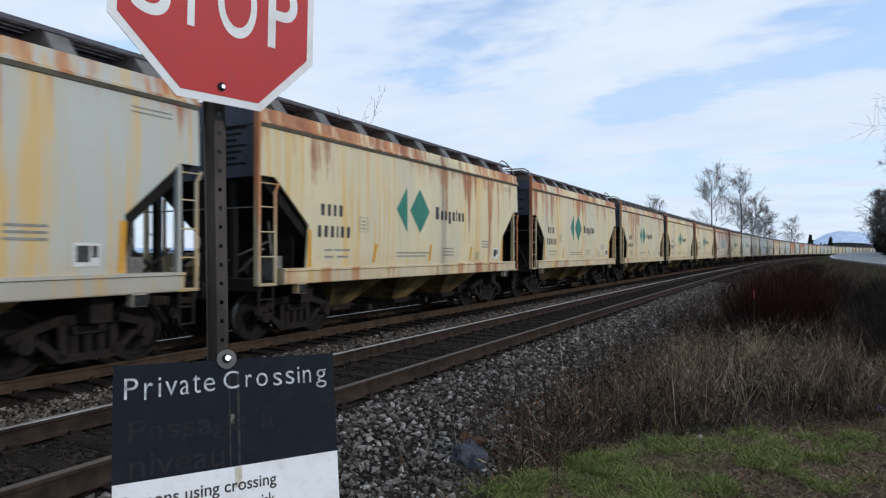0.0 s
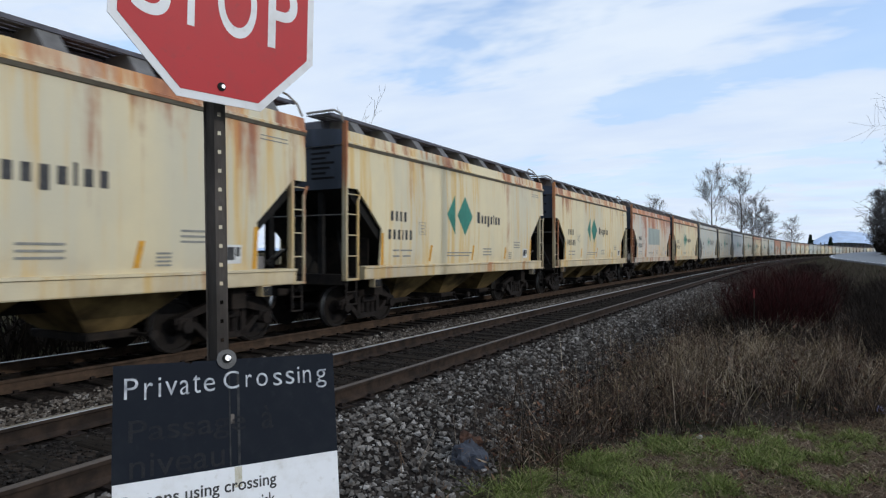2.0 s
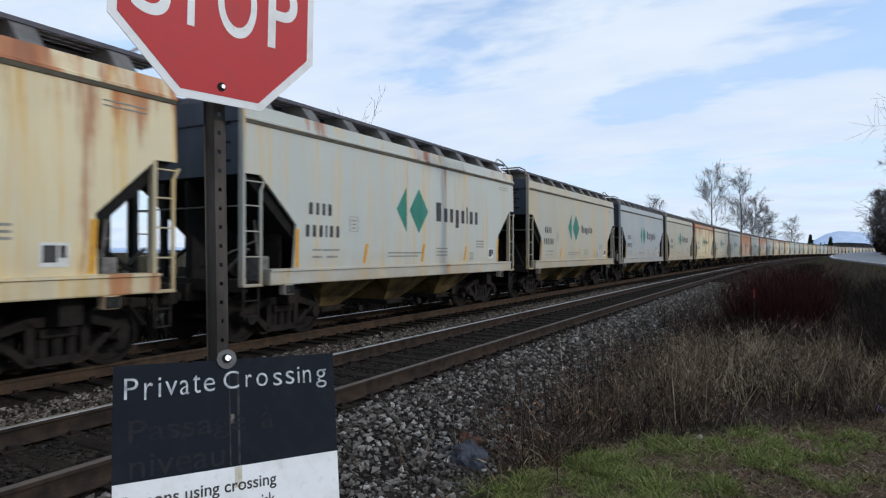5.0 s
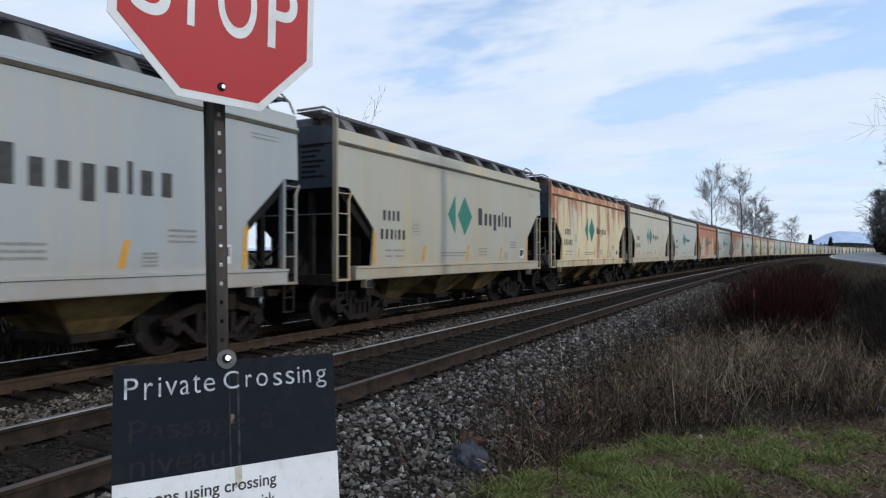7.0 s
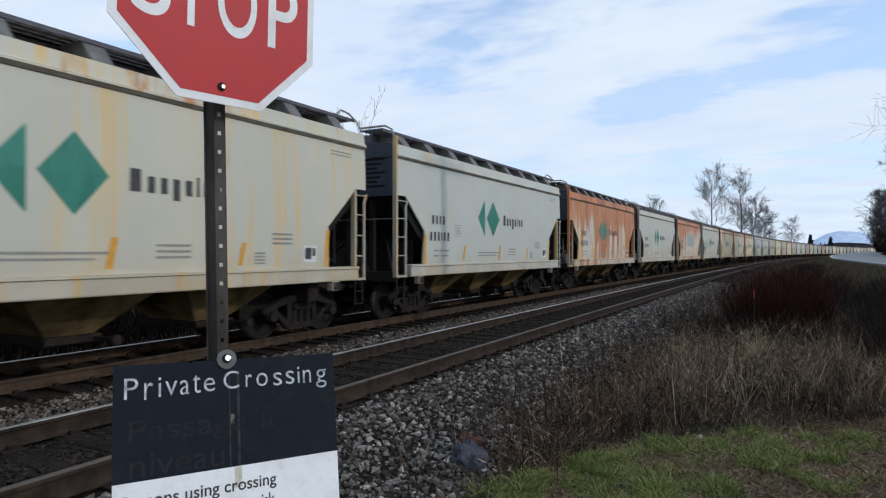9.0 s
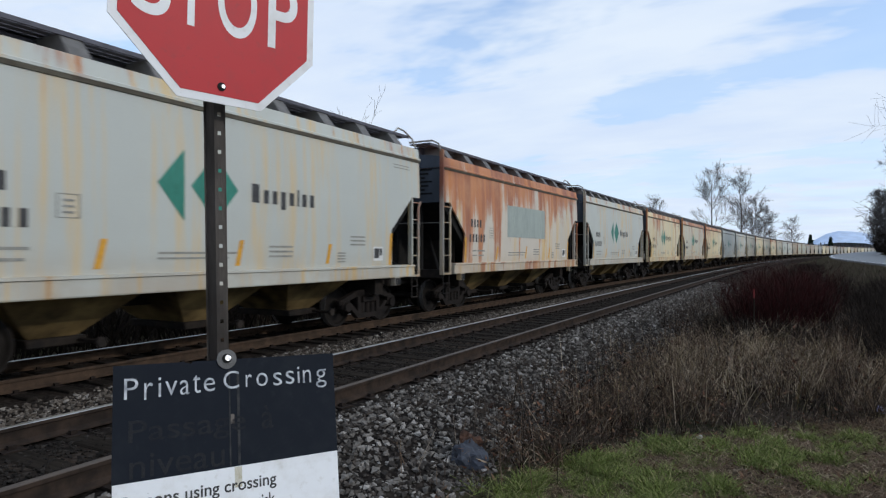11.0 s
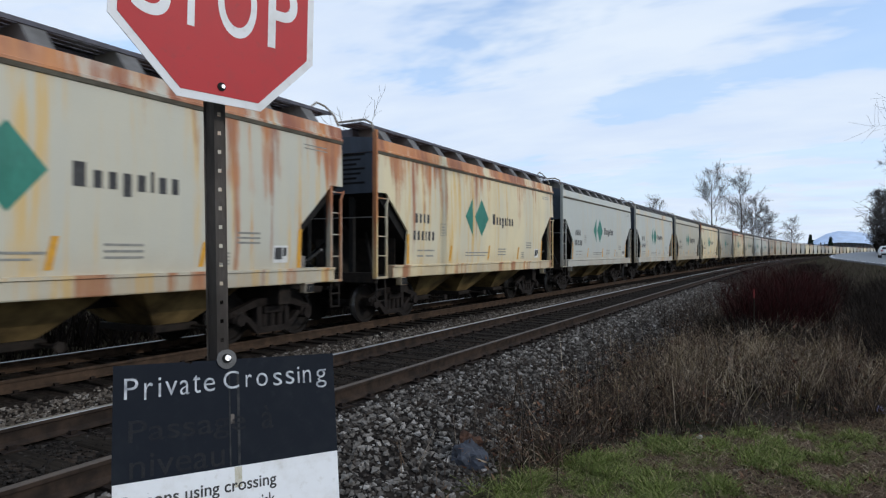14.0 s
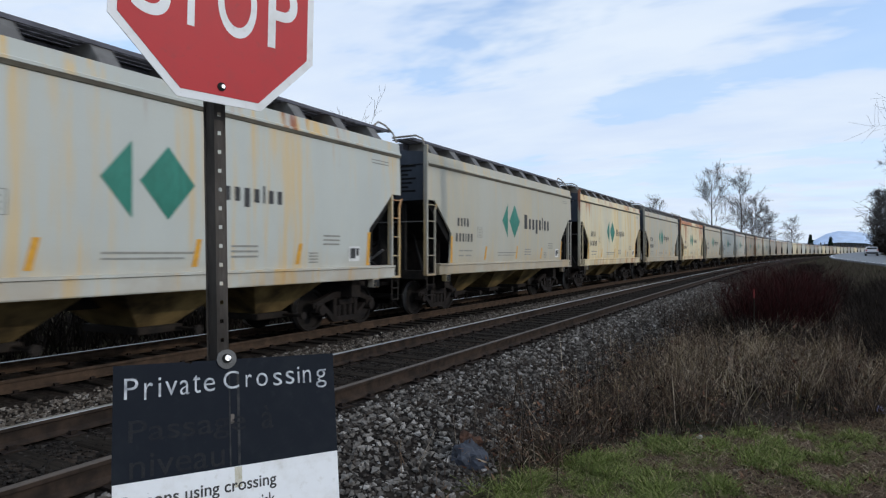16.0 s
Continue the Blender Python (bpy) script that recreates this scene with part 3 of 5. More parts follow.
def ladder_mesh(wd):
    """Inner stile with a bent top, four thin rungs and the foot plate."""
    bm = bmesh.new()
    box(bm, 0, 0.05, wd - 0.028, wd + 0.028, 1.10, 2.80, 0.008)
    rod(bm, (0.025, wd, 2.79), (0.025, wd + 0.10, 2.98), 0.026)
    for z in (1.61, 2.06, 2.51, 2.94):
        rod(bm, (0.03, 0, z), (0.03, wd if z < 2.9 else wd + 0.08, z), 0.013, 6)
    box(bm, -0.06, 0.06, -0.03, wd + 0.03, 1.08, 1.13, 0.008)
    return bm


def corner_post_mesh(top):
    """Upright of the car's corner, angle-shaped."""
    bm = bmesh.new()
    box(bm, 0, 0.05, -0.035, 0.035, 1.10, top, 0.01)
    box(bm, -0.06, 0.0, -0.035, -0.012, 1.10, top)
    return bm


def stirrup_mesh(wd):
    """Sill step: two hangers and two treads."""
    bm = bmesh.new()
    for y in (0.02, wd - 0.04):
        box(bm, 0, 0.02, y - 0.018, y + 0.018, 0.56, 1.10)
    for z in (0.57, 0.84):
        box(bm, -0.03, 0.03, 0, wd - 0.02, z - 0.012, z + 0.012)
    return bm


def coupler_mesh():
    bm = bmesh.new()
    box(bm, -0.09, 0.09, -0.02, 0.42, 0.80, 0.96, 0.02)
    box(bm, -0.15, 0.13, 0.28, 0.62, 0.74, 1.02, 0.03)
    rod(bm, (0.35, 0.1, 0.85), (0.12, 0.55, 0.45), 0.035)
    rod(bm, (-0.5, 0.05, 1.02), (1.3, 0.05, 1.02), 0.016)
    return bm


def truck_mesh():
    """Two cast side frames with springs and bearing boxes, and the bolster between them."""
    bm = bmesh.new()
    w = AXLE
    for s in (-1, 1):
        x0, x1 = s * 0.93, s * 1.06
        # frame with openings: top bar, bottom bar, columns and pedestals
        slab(bm, [(-w - 0.2, 0.60), (-0.40, 0.82), (0.40, 0.82), (w + 0.2, 0.60), (w + 0.2, 0.50), (0.42, 0.68), (-0.42, 0.68), (-w - 0.2, 0.50)], 'x', x0, x1)
        slab(bm, [(-w + 0.10, 0.50), (-0.42, 0.16), (0.42, 0.16), (w - 0.10, 0.50), (w - 0.22, 0.52), (0.36, 0.27), (-0.36, 0.27), (-w + 0.22, 0.52)], 'x', x0, x1)
        for y in (-0.37, 0.37):
            box(bm, x0, x1, y - 0.06, y + 0.06, 0.2, 0.75)
        for e in (-1, 1):
            box(bm, x0 - s * 0.02, x1 + s * 0.03, e * w - 0.14, e * w + 0.14, 0.40, 0.60, 0.015)
            rod(bm, (s * 0.9, e * w, WHEEL_R), (s * 1.15, e * w, WHEEL_R), 0.11, 12)
        for y in (-0.2, 0.0, 0.2):
            rod(bm, (s * 0.99, y, 0.27), (s * 0.99, y, 0.52), 0.075, 10)
        box(bm, s * 0.9, s * 1.1, -0.26, 0.26, 0.52, 0.66, 0.02)
    box(bm, -0.95, 0.95, -0.2, 0.2, 0.48, 0.70)
    for e in (-1, 1):
        rod(bm, (-0.8, e * 0.42, 0.36), (0.8, e * 0.42, 0.36), 0.05)
        for s in (-1, 1):
            box(bm, s * 0.68, s * 0.80, e * 0.40, e * 0.47, 0.3, 0.55)
    return bm


def wheelset_mesh():
    """Axle and two dished wheels about their own centre."""
    bm = bmesh.new()
    rod(bm, (-0.95, 0, 0), (0.95, 0, 0), 0.08, 10)
    for s in (-1, 1):
        ring = [(s * 0.685, WHEEL_R + 0.028), (s * 0.715, WHEEL_R + 0.026), (s * 0.73, WHEEL_R), (s * 0.82, WHEEL_R - 0.003), (s * 0.82, WHEEL_R - 0.06),
                (s * 0.775, WHEEL_R - 0.075), (s * 0.76, 0.17), (s * 0.85, 0.13), (s * 0.85, 0.0)]
        n = 28
        rows = []
        for i in range(n):
            a = 2 * math.pi * i / n
            rows.append([bm.verts.new((x, r * math.cos(a), r * math.sin(a))) for x, r in ring[:-1]])
        for i in range(n):
            p, q = rows[i], rows[(i + 1) % n]
            for j in range(len(ring) - 2):
                f = bm.faces.new((p[j], p[j + 1], q[j + 1], q[j]))
                if j == 2:
                    f.material_index = 1
        bm.faces.new([r[-1] for r in rows])
        bm.faces.new([r[0] for r in rows])
    bmesh.ops.recalc_face_normals(bm, faces=bm.faces[:])
    return bm


def decal(name, polys, material, parent, label="", lift=0.006):
    """Paint on the near side sheet: outlines in (y, z), following the bulge."""
    bm = bmesh.new()
    for poly in polys:
        bm.faces.new([bm.verts.new((side_x(z) + lift, y, z)) for y, z in poly])
    for f in bm.faces:
        f.normal_update()
        if f.normal.x < 0:
            f.normal_flip()
    return part(name, bm, material, parent, label)


def rect(y0, y1, z0, z1, lean=0.0):
    return [(y0, z0), (y1, z0), (y1 + lean, z1), (y0 + lean, z1)]


def block_line(y, z, h, widths, gap):
    """A line of lettering as plain solid bars, one for each character."""
    out = []
    for w in widths:
        out.append(rect(y + 0.16 * w, y + 0.84 * w, z, z + h))
        y += w + gap
    return out


DIA_Y, DIA_Z = -0.48, 2.74


def build_car(full=True):
    """One hopper car about its own centre at rail height; the camera's side is +X, the coming end -Y."""
    car = thing("hopper_car", "weathered cream covered hopper rail car with rust streaks", "rail car", "train of hopper cars")

    def again(src, at):
        o = new(src.name.split(".")[0], src.data)
        o.parent = car
        o.matrix_basis = at
        if "label" in src:
            o["label"] = src["label"]
        return o
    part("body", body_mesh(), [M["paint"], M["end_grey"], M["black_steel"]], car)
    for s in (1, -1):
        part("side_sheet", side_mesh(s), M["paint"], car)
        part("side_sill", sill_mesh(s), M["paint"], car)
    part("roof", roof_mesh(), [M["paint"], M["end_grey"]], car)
    part("drip_lip", lip_mesh(), M["lip"], car, "strip coloured as the shade under the roof edge")
    part("running_board", running_board_mesh(), M["grating"], car, "dark steel grating walkway on the roof")
    part("centre_sill", centre_sill_mesh(), M["under"], car, "black centre sill")
    for e in (-1, 1):
        end_parts(car, e, full)
    bay = gate = None
    for y in (-2.42, 0.0, 2.42):
        if bay is None:
            bay = part("hopper_bay", bay_mesh(), M["bay"], car, at=pose(0, y, 0))
            gate = part("outlet_gate", gate_mesh(), M["under"], bay)
        else:
            o = again(bay, pose(0, y, 0))
            g = new("outlet_gate", gate.data)
            g.parent = o
    tr = part("truck", truck_mesh(), M["truck_steel"], car, "dark cast steel truck with two axles", at=pose(0, -BOGIE, 0))
    trucks = [tr, again(tr, pose(0, BOGIE, 0))]
    ws = None
    for o in trucks:
        for e in (-1, 1):
            if ws is None:
                ws = w = part("wheelset", wheelset_mesh(), [M["wheel"], M["tread"]], o)
            else:
                w = new("wheelset", ws.data)
                w.parent = o
            w.matrix_basis = pose(0, e * AXLE, WHEEL_R)
    if full:
        part("hatch", hatch_mesh(), M["grating"], car, "long dark trough hatch along the roof")
        for s in (1, -1):
            bk = part("bracket", bracket_mesh(s), M["bracket"], car, at=pose(0, -5.0, 0))
            for i in range(1, 9):
                again(bk, pose(0, -5.0 + i * 1.25, 0))
        for e in (1, -1):
            turn = pose(0, 0, 0) if e > 0 else Matrix.Diagonal((1, -1, 1, 1))
            for nm, bm, mat, lab in (("reservoir", reservoir_mesh(), M["under"], "black air reservoir on the end platform"), ("brake_valve", brake_mesh(), M["valve"], "grey brake valve and rods")):
                bm.transform(turn)
                if e < 0:
                    bmesh.ops.reverse_faces(bm, faces=bm.faces[:])
                part(nm, bm, mat, car, lab)
        pad = part("jacking_pad", jack_pad_mesh(), [M["paint"], M["hole"]], car, at=pose(0, 4.66, 0))
        again(pad, pose(0, -4.66, 0))
        for tall, y, x, wd in ((True, -HALF - 0.03, 1.55, 0.40), (False, HALF - 0.36, 1.55, 0.32), (False, -HALF + 0.02, -1.60, 0.40), (True, HALF - 0.44, -1.60, 0.40)):
            lad = part("ladder", ladder_mesh(wd), M["paint"], car, at=pose(x, y, 0))
            part("corner_post", corner_post_mesh(4.50 if tall else 3.06), M["paint"], car, at=pose(x, y, 0))
            part("stirrup", stirrup_mesh(wd), M["under"], lad, "dark steel sill step")
        part("end_rail", bar((-1.55, -HALF - 0.03, 2.50), (1.55, -HALF - 0.03, 2.50), 0.014), M["bracket"], car, "thin rail across the end")
        for x in (1, -1):
            part("grab_rail", pipe([(x * 1.1, HALF - 0.45, 4.71), (x * 1.1, HALF - 0.25, 4.86), (x * 1.15, HALF - 0.05, 4.81), (x * 1.3, HALF + 0.06, 4.62), (x * 1.42, HALF + 0.06, 4.38)], 0.022), M["ladder"], car)
            part("grab_rail", pipe([(x * 1.52, -HALF - 0.05, 4.45), (x * 1.45, -HALF - 0.05, 4.66), (x * 1.25, -HALF - 0.05, 4.76), (x * 0.5, -HALF - 0.05, 4.76)], 0.026), M["ladder"], car)
        cp = part("coupler", coupler_mesh(), M["under"], car, at=pose(0, HALF - 0.06, 0))
        again(cp, pose(0, -HALF + 0.06, 0, 0, 0, 180))
        decal("lettering_mark", block_line(-4.14, 2.44, 0.235, (0.15, 0.13, 0.12, 0.15), 0.05), M["lettering"], car, "row of plain black letter bars")
        decal("lettering_number", block_line(-4.22, 2.00, 0.235, (0.14, 0.14, 0.14, 0.07, 0.14, 0.14), 0.05), M["lettering"], car, "row of plain black figure bars")
        decal("data_block", [rect(-4.0, -3.75, 1.72, 1.76), rect(-3.70, -3.2, 1.72, 1.76), rect(-4.0, -3.72, 1.58, 1.62), rect(-3.6, -3.25, 1.58, 1.62)], M["faint"], car, "faded grey data lines")
        decal("data_panel", [rect(-2.90, -2.60, 2.14, 2.15), rect(-2.90, -2.60, 2.45, 2.46), rect(-2.90, -2.88, 2.15, 2.45), rect(-2.62, -2.60, 2.15, 2.45), rect(-2.82, -2.68, 2.2, 2.23),
                             rect(-2.82, -2.68, 2.28, 2.31), rect(-2.82, -2.68, 2.36, 2.39)], M["faint"], car, "small outlined data box")
        decal("caption", [rect(-1.48, -0.03, 1.665, 1.70), rect(-1.48, -0.2, 1.585, 1.615)], M["faint"], car)
        decal("stencil_block", [rect(0.69, 1.27, 1.60 + 0.09 * i, 1.635 + 0.09 * i) for i in range(3)], M["faint"], car)
        decal("stencil_block", [rect(2.95, 3.45, 1.84 + 0.085 * i, 1.875 + 0.085 * i) for i in range(3)], M["faint"], car)
        decal("eave_stencil", [rect(4.55, 5.2, 3.72 + 0.07 * i, 3.74 + 0.07 * i) for i in range(2)], M["faint"], car)
        decal("test_panel", [rect(2.55, 2.80, 1.48 + 0.06 * i, 1.51 + 0.06 * i) for i in range(4)], M["faint"], car)
        for y, z0, z1, ln in ((-2.42, 1.46, 1.88, 0.09), (-0.06, 1.46, 1.90, 0.08), (2.19, 1.46, 1.86, 0.08), (4.36, 1.40, 2.14, 0.02), (-4.46, 1.40, 2.14, -0.02)):
            decal("reflector_strip", [rect(y, y + 0.10, z0, z1, ln)], M["yellow"], car, "vertical yellow reflective strip")
        decal("tag", [rect(3.76, 4.12, 1.50, 1.82)], M["white_tag"], car, "small white identification tag")
        decal("tag_square", [rect(3.80, 3.97, 1.56, 1.78), rect(4.0, 4.08, 1.62, 1.78)], M["lettering"], car, lift=0.012)
        eb = bmesh.new()
        for i in range(7):
            z = 3.95 - i * 0.11
            eb.faces.new([eb.verts.new(p) for p in ((0.55, -HALF + 0.024, z), (1.2 - 0.12 * (i % 3), -HALF + 0.024, z), (1.2 - 0.12 * (i % 3), -HALF + 0.024, z + 0.05), (0.55, -HALF + 0.024, z + 0.05))])
        part("end_lettering", eb, M["black_steel"], car, "rows of small black lettering bars on the end wall")
    return car


def add_logo(car, large=False):
    """Diamond and half diamond with a word of plain blocks; the later cars carry it farther back with a larger word."""
    a, h = (0.43, 0.56) if large else (0.455, 0.56)
    g = M["green"]
    dy = -0.19 if large else DIA_Y
    decal("diamond", [[(dy - a, DIA_Z), (dy, DIA_Z - h), (dy + a, DIA_Z), (dy, DIA_Z + h)]], g, car, "green painted diamond")
    y = dy - a - 0.115
    for lo, hi in ((-h, 0.0), (0.0, h)):
        decal("triangle", [[(y - a, DIA_Z), (y, DIA_Z + lo), (y, DIA_Z + hi)]], g, car, "green painted half of a half diamond")
    e = 1.53 if large else 1.0
    z = DIA_Z - (0.22 if large else 0.17)
    yy = 0.59 if large else 0.24
    for w, up, down in ((0.23, 0.33, 0), (0.16, 0.24, 0), (0.155, 0.24, 0), (0.165, 0.24, 0.09), (0.165, 0.24, 0), (0.07, 0.31, 0), (0.165, 0.24, 0), (0.155, 0.24, 0)):
        w, up, down = w * e, up * e, down * e
        decal("word_shape", [rect(yy + 0.14 * w, yy + 0.86 * w, z - down, z + up)], M["lettering"], car, "plain black bar beside the diamond")
        yy += w + 0.048 * e


def add_patch(car):
    decal("painted_patch", [rect(-1.57, 1.81, 2.20, 2.74), rect(-1.57, 1.81, 2.74, 3.26)], M["patch"], car, "flat grey-green painted-over panel")


WHITE, SAND = (0.35, 0.385, 0.405), (0.53, 0.505, 0.405)
CREAM, PALE, GREYISH, ORANGE, DARK, BROWN = (0.70, 0.605, 0.39), (0.485, 0.505, 0.465), (0.42, 0.395, 0.315), (0.60, 0.54, 0.45), (0.26, 0.26, 0.245), (0.32, 0.24, 0.17)
CARS = {0: (PALE, 0.45), 1: (CREAM, 0.6), 2: (CREAM, 0.55), 3: (CREAM, 0.5), 4: (CREAM, 0.45), 5: (CREAM, 0.5), 6: (ORANGE, 0.72), 7: (CREAM, 0.6), 8: (PALE, 0.35), 9: (GREYISH, 0.25),
        10: (WHITE, 0.0), 11: (GREYISH, 0.10), 12: (CREAM, 0.62), 13: (SAND, 0.3), 14: (PALE, 0.12), 15: (ORANGE, 1.0), 16: (PALE, 0.25), 17: (ORANGE, 0.88), 18: (PALE, 0.4),
        19: (CREAM, 0.5), 20: (SAND, 0.55), 21: (CREAM, 0.6), 22: (PALE, 0.05), 23: (PALE, 0.3), 24: (GREYISH, 0.1), 25: (CREAM, 0.4), 26: (GREYISH, 0.25), 27: (CREAM, 0.6),
        28: (GREYISH, 0.3), 29: (PALE, 0.2), 30: (PALE, 0.4)}
PATCHED = (6, 17)
GEAR_FIRST = (1, 6, 8, 10, 12, 13, 15, 16, 19, 26, 28)
LARGE_WORD = (8, 10, 11, 24, 28)
WORDS = {(SAND): "pale sand-grey covered hopper rail car with yellow rust streaks", (WHITE): "clean bluish-white covered hopper rail car on the train", (CREAM): "weathered cream covered hopper rail car with orange rust streaks", (PALE): "pale grey-white covered hopper rail car with light rust stains",
         (GREYISH): "dull beige-grey covered hopper rail car on the train", (ORANGE): "heavily rusted orange-white covered hopper rail car",
         (DARK): "dark grey covered hopper rail car in the train", (BROWN): "brown rusty covered hopper rail car in the train"}
ENDS = (6.56, 19.85, 33.20, 46.48, 59.76, 73.07, 86.37, 99.63, 112.99, 126.37, 139.75, 152.94, 166.16, 179.34, 192.60, 205.82, 219.06, 232.29, 245.53, 258.77, 272.02, 285.27, 298.45, 311.67)
LAST = 78
FULL_TO = 33
SPEED = 18.70


def car_place(k):
    """The place of the middle of car k along the line at the start."""
    if k < 0:
        e = ENDS[0] + PITCH * k
    elif k < len(ENDS):
        e = ENDS[k]
    else:
        e = ENDS[-1] + PITCH * (k - len(ENDS) + 1)
    return e - HALF * LEN


def lengthen(car):
    """Stretch the body work along the car; trucks, ladders and other fittings only move with it."""
    seen = set()
    for o in car.children:
        m = o.matrix_basis.copy()
        m.translation.y *= LEN
        o.matrix_basis = m
        if o.name.split(".")[0] in ("truck", "ladder", "corner_post", "coupler", "bracket", "jacking_pad") or o.data.name in seen:
            continue
        seen.add(o.data.name)
        for v in o.data.vertices:
            v.co.y *= LEN
    return car


def build_train():
    made, spare = {}, []
    rnd = random.Random(11)
    tmpl = build_car(True)
    add_logo(tmpl)
    tmpl_l = build_car(True)
    add_logo(tmpl_l, True)
    tmpl_p = build_car(True)
    add_patch(tmpl_p)
    tmpl_far = build_car(False)
    for c in (tmpl, tmpl_l, tmpl_p, tmpl_far):
        lengthen(c)
    used = set()
    for k in range(-1, LAST + 1):
        src = tmpl_p if k in PATCHED else tmpl_l if k in LARGE_WORD else (tmpl if k <= FULL_TO else tmpl_far)
        if id(src) in used:
            car = copy_thing(src, pose(0, 0, 0))
        else:
            car = src
            used.add(id(src))
        # the brake gear stands on one end only: the coming end of some cars, the trailing end of the others
        near_gear = k in GEAR_FIRST
        for o in list(car.children):
            if o.name.split(".")[0] in ("reservoir", "brake_valve") and (o.data.vertices[0].co.y < 0) != near_gear:
                spare.append(o)
        base, rust = CARS.get(k, (None, 0))
        if base is None:
            base = rnd.choice((CREAM, PALE, GREYISH, GREYISH, GREYISH, DARK, DARK, BROWN))
            rust = rnd.uniform(0.05, 0.6)
        tagged(car, WORDS[base])
        for o in car.children:
            n = o.name.split(".")[0]
            j = 0.96 + 0.08 * rnd.random()
            if n in ("ladder", "corner_post", "jacking_pad"):
                o.color = (base[0] * 0.72, base[1] * 0.70, base[2] * 0.68, min(1.0, rust + 0.3))
            elif n in ("body", "roof", "side_sheet", "side_sill"):
                o.color = (base[0] * j, base[1] * j, base[2] * j, min(1.0, rust + (0.12 if n == "roof" else 0.3 * min(1.0, rust * 2.5) if n == "side_sill" else 0)))
        made[k] = car
    for o in spare:
        bpy.data.objects.remove(o)
    return made


train = build_train()

# ---------------------------------------------------------------- signs
FWD = Vector((-math.sin(radians(30.85)), math.cos(radians(30.85)), 0))
RGT = Vector((math.cos(radians(30.85)), math.sin(radians(30.85)), 0))


def text_mesh(body, size, material, parent, name, m, sx=1.0, weight=0.0, label=""):
    cu = bpy.data.curves.new(name, 'FONT')
    cu.body, cu.size, cu.align_x, cu.align_y = body, size, 'CENTER', 'CENTER'
    cu.extrude, cu.offset = 0.0006, weight
    tmp = bpy.data.objects.new(name, cu)
    scene.collection.objects.link(tmp)
    me = bpy.data.meshes.new_from_object(tmp.evaluated_get(bpy.context.evaluated_depsgraph_get()))
    bpy.data.objects.remove(tmp)
    me.materials.clear()
    me.materials.append(material)
    ob = new(name, me)
    ob.parent = parent
    ob.matrix_basis = m @ Matrix.Diagonal((sx, 1, 1, 1))
    if label:
        tagged(ob, label)
    return ob


def fit_text(body, x0, x1, y0, y1, z, material, parent, name, weight=0.0, label=""):
    """Lettering stretched to fill a box on a sign."""
    ob = text_mesh(body, 1.0, material, parent, name, Matrix.Identity(4), 1.0, weight, label)
    co = [v.co for v in ob.data.vertices]
    ax, bx = min(c.x for c in co), max(c.x for c in co)
    ay, by = min(c.y for c in co), max(c.y for c in co)
    for c in co:
        c.x = x0 + (c.x - ax) / (bx - ax) * (x1 - x0)
        c.y = y0 + (c.y - ay) / (by - ay) * (y1 - y0)
        c.z = z + (0.0005 if c.z > 0 else 0.0)
    return ob


def octagon(r):
    return [(r * math.cos(radians(22.5 + 45 * i)), r * math.sin(radians(22.5 + 45 * i))) for i in range(8)]


def facing(phi, centre, roll=0.0, tilt=0.0):
    """A frame for a sign: X along its width, phi degrees off the view axis, Y up, Z out of its face."""
    w = (FWD * math.cos(radians(phi)) + RGT * math.sin(radians(phi))).normalized()
    up = Vector((0, 0, 1))
    m = Matrix((w, up, w.cross(up))).transposed().to_4x4()
    return Matrix.Translation(centre) @ m @ Matrix.Rotation(radians(roll), 4, 'Z') @ Matrix.Rotation(radians(tilt), 4, 'X')


def build_post():
    """Punched hat-section steel post, leaning a little; its holes go through."""
    foot, head = Vector((-1.4640, 1.2530, -0.30)), Vector((-1.5070, 1.2300, 2.62))
    up = (head - foot).normalized()
    w = (FWD * math.cos(radians(47)) + RGT * math.sin(radians(47))).normalized()
    n = w.cross(up).normalized()
    w = up.cross(n)
    m = Matrix((w, n, up)).transposed().to_4x4()
    p = thing("sign_post", "weathered punched steel sign post, slightly leaning", "sign post", at=Matrix.Translation(foot) @ m)
    bm = bmesh.new()
    cols = [(-0.033, -0.030), (-0.025, -0.030), (-0.0145, 0.0), (-0.005, 0.001), (0.005, 0.001), (0.0145, 0.0), (0.025, -0.030), (0.033, -0.030)]
    zs, pitch, z = [0.0], 0.0548, 0.25
    H = (head - foot).length
    while z < H - 0.03:
        zs += [z, z + 0.011]
        z += pitch
    zs.append(H)
    rows = [[bm.verts.new((x, y, zz)) for x, y in cols] for zz in zs]
    for j in range(len(zs) - 1):
        for i in range(7):
            if i == 3 and j % 2 == 1:
                continue
            bm.faces.new((rows[j][i], rows[j][i + 1], rows[j + 1][i + 1], rows[j + 1][i]))
    bmesh.ops.solidify(bm, geom=bm.faces[:], thickness=0.0035)
    part("channel", bm, M["post"], p)
    return p


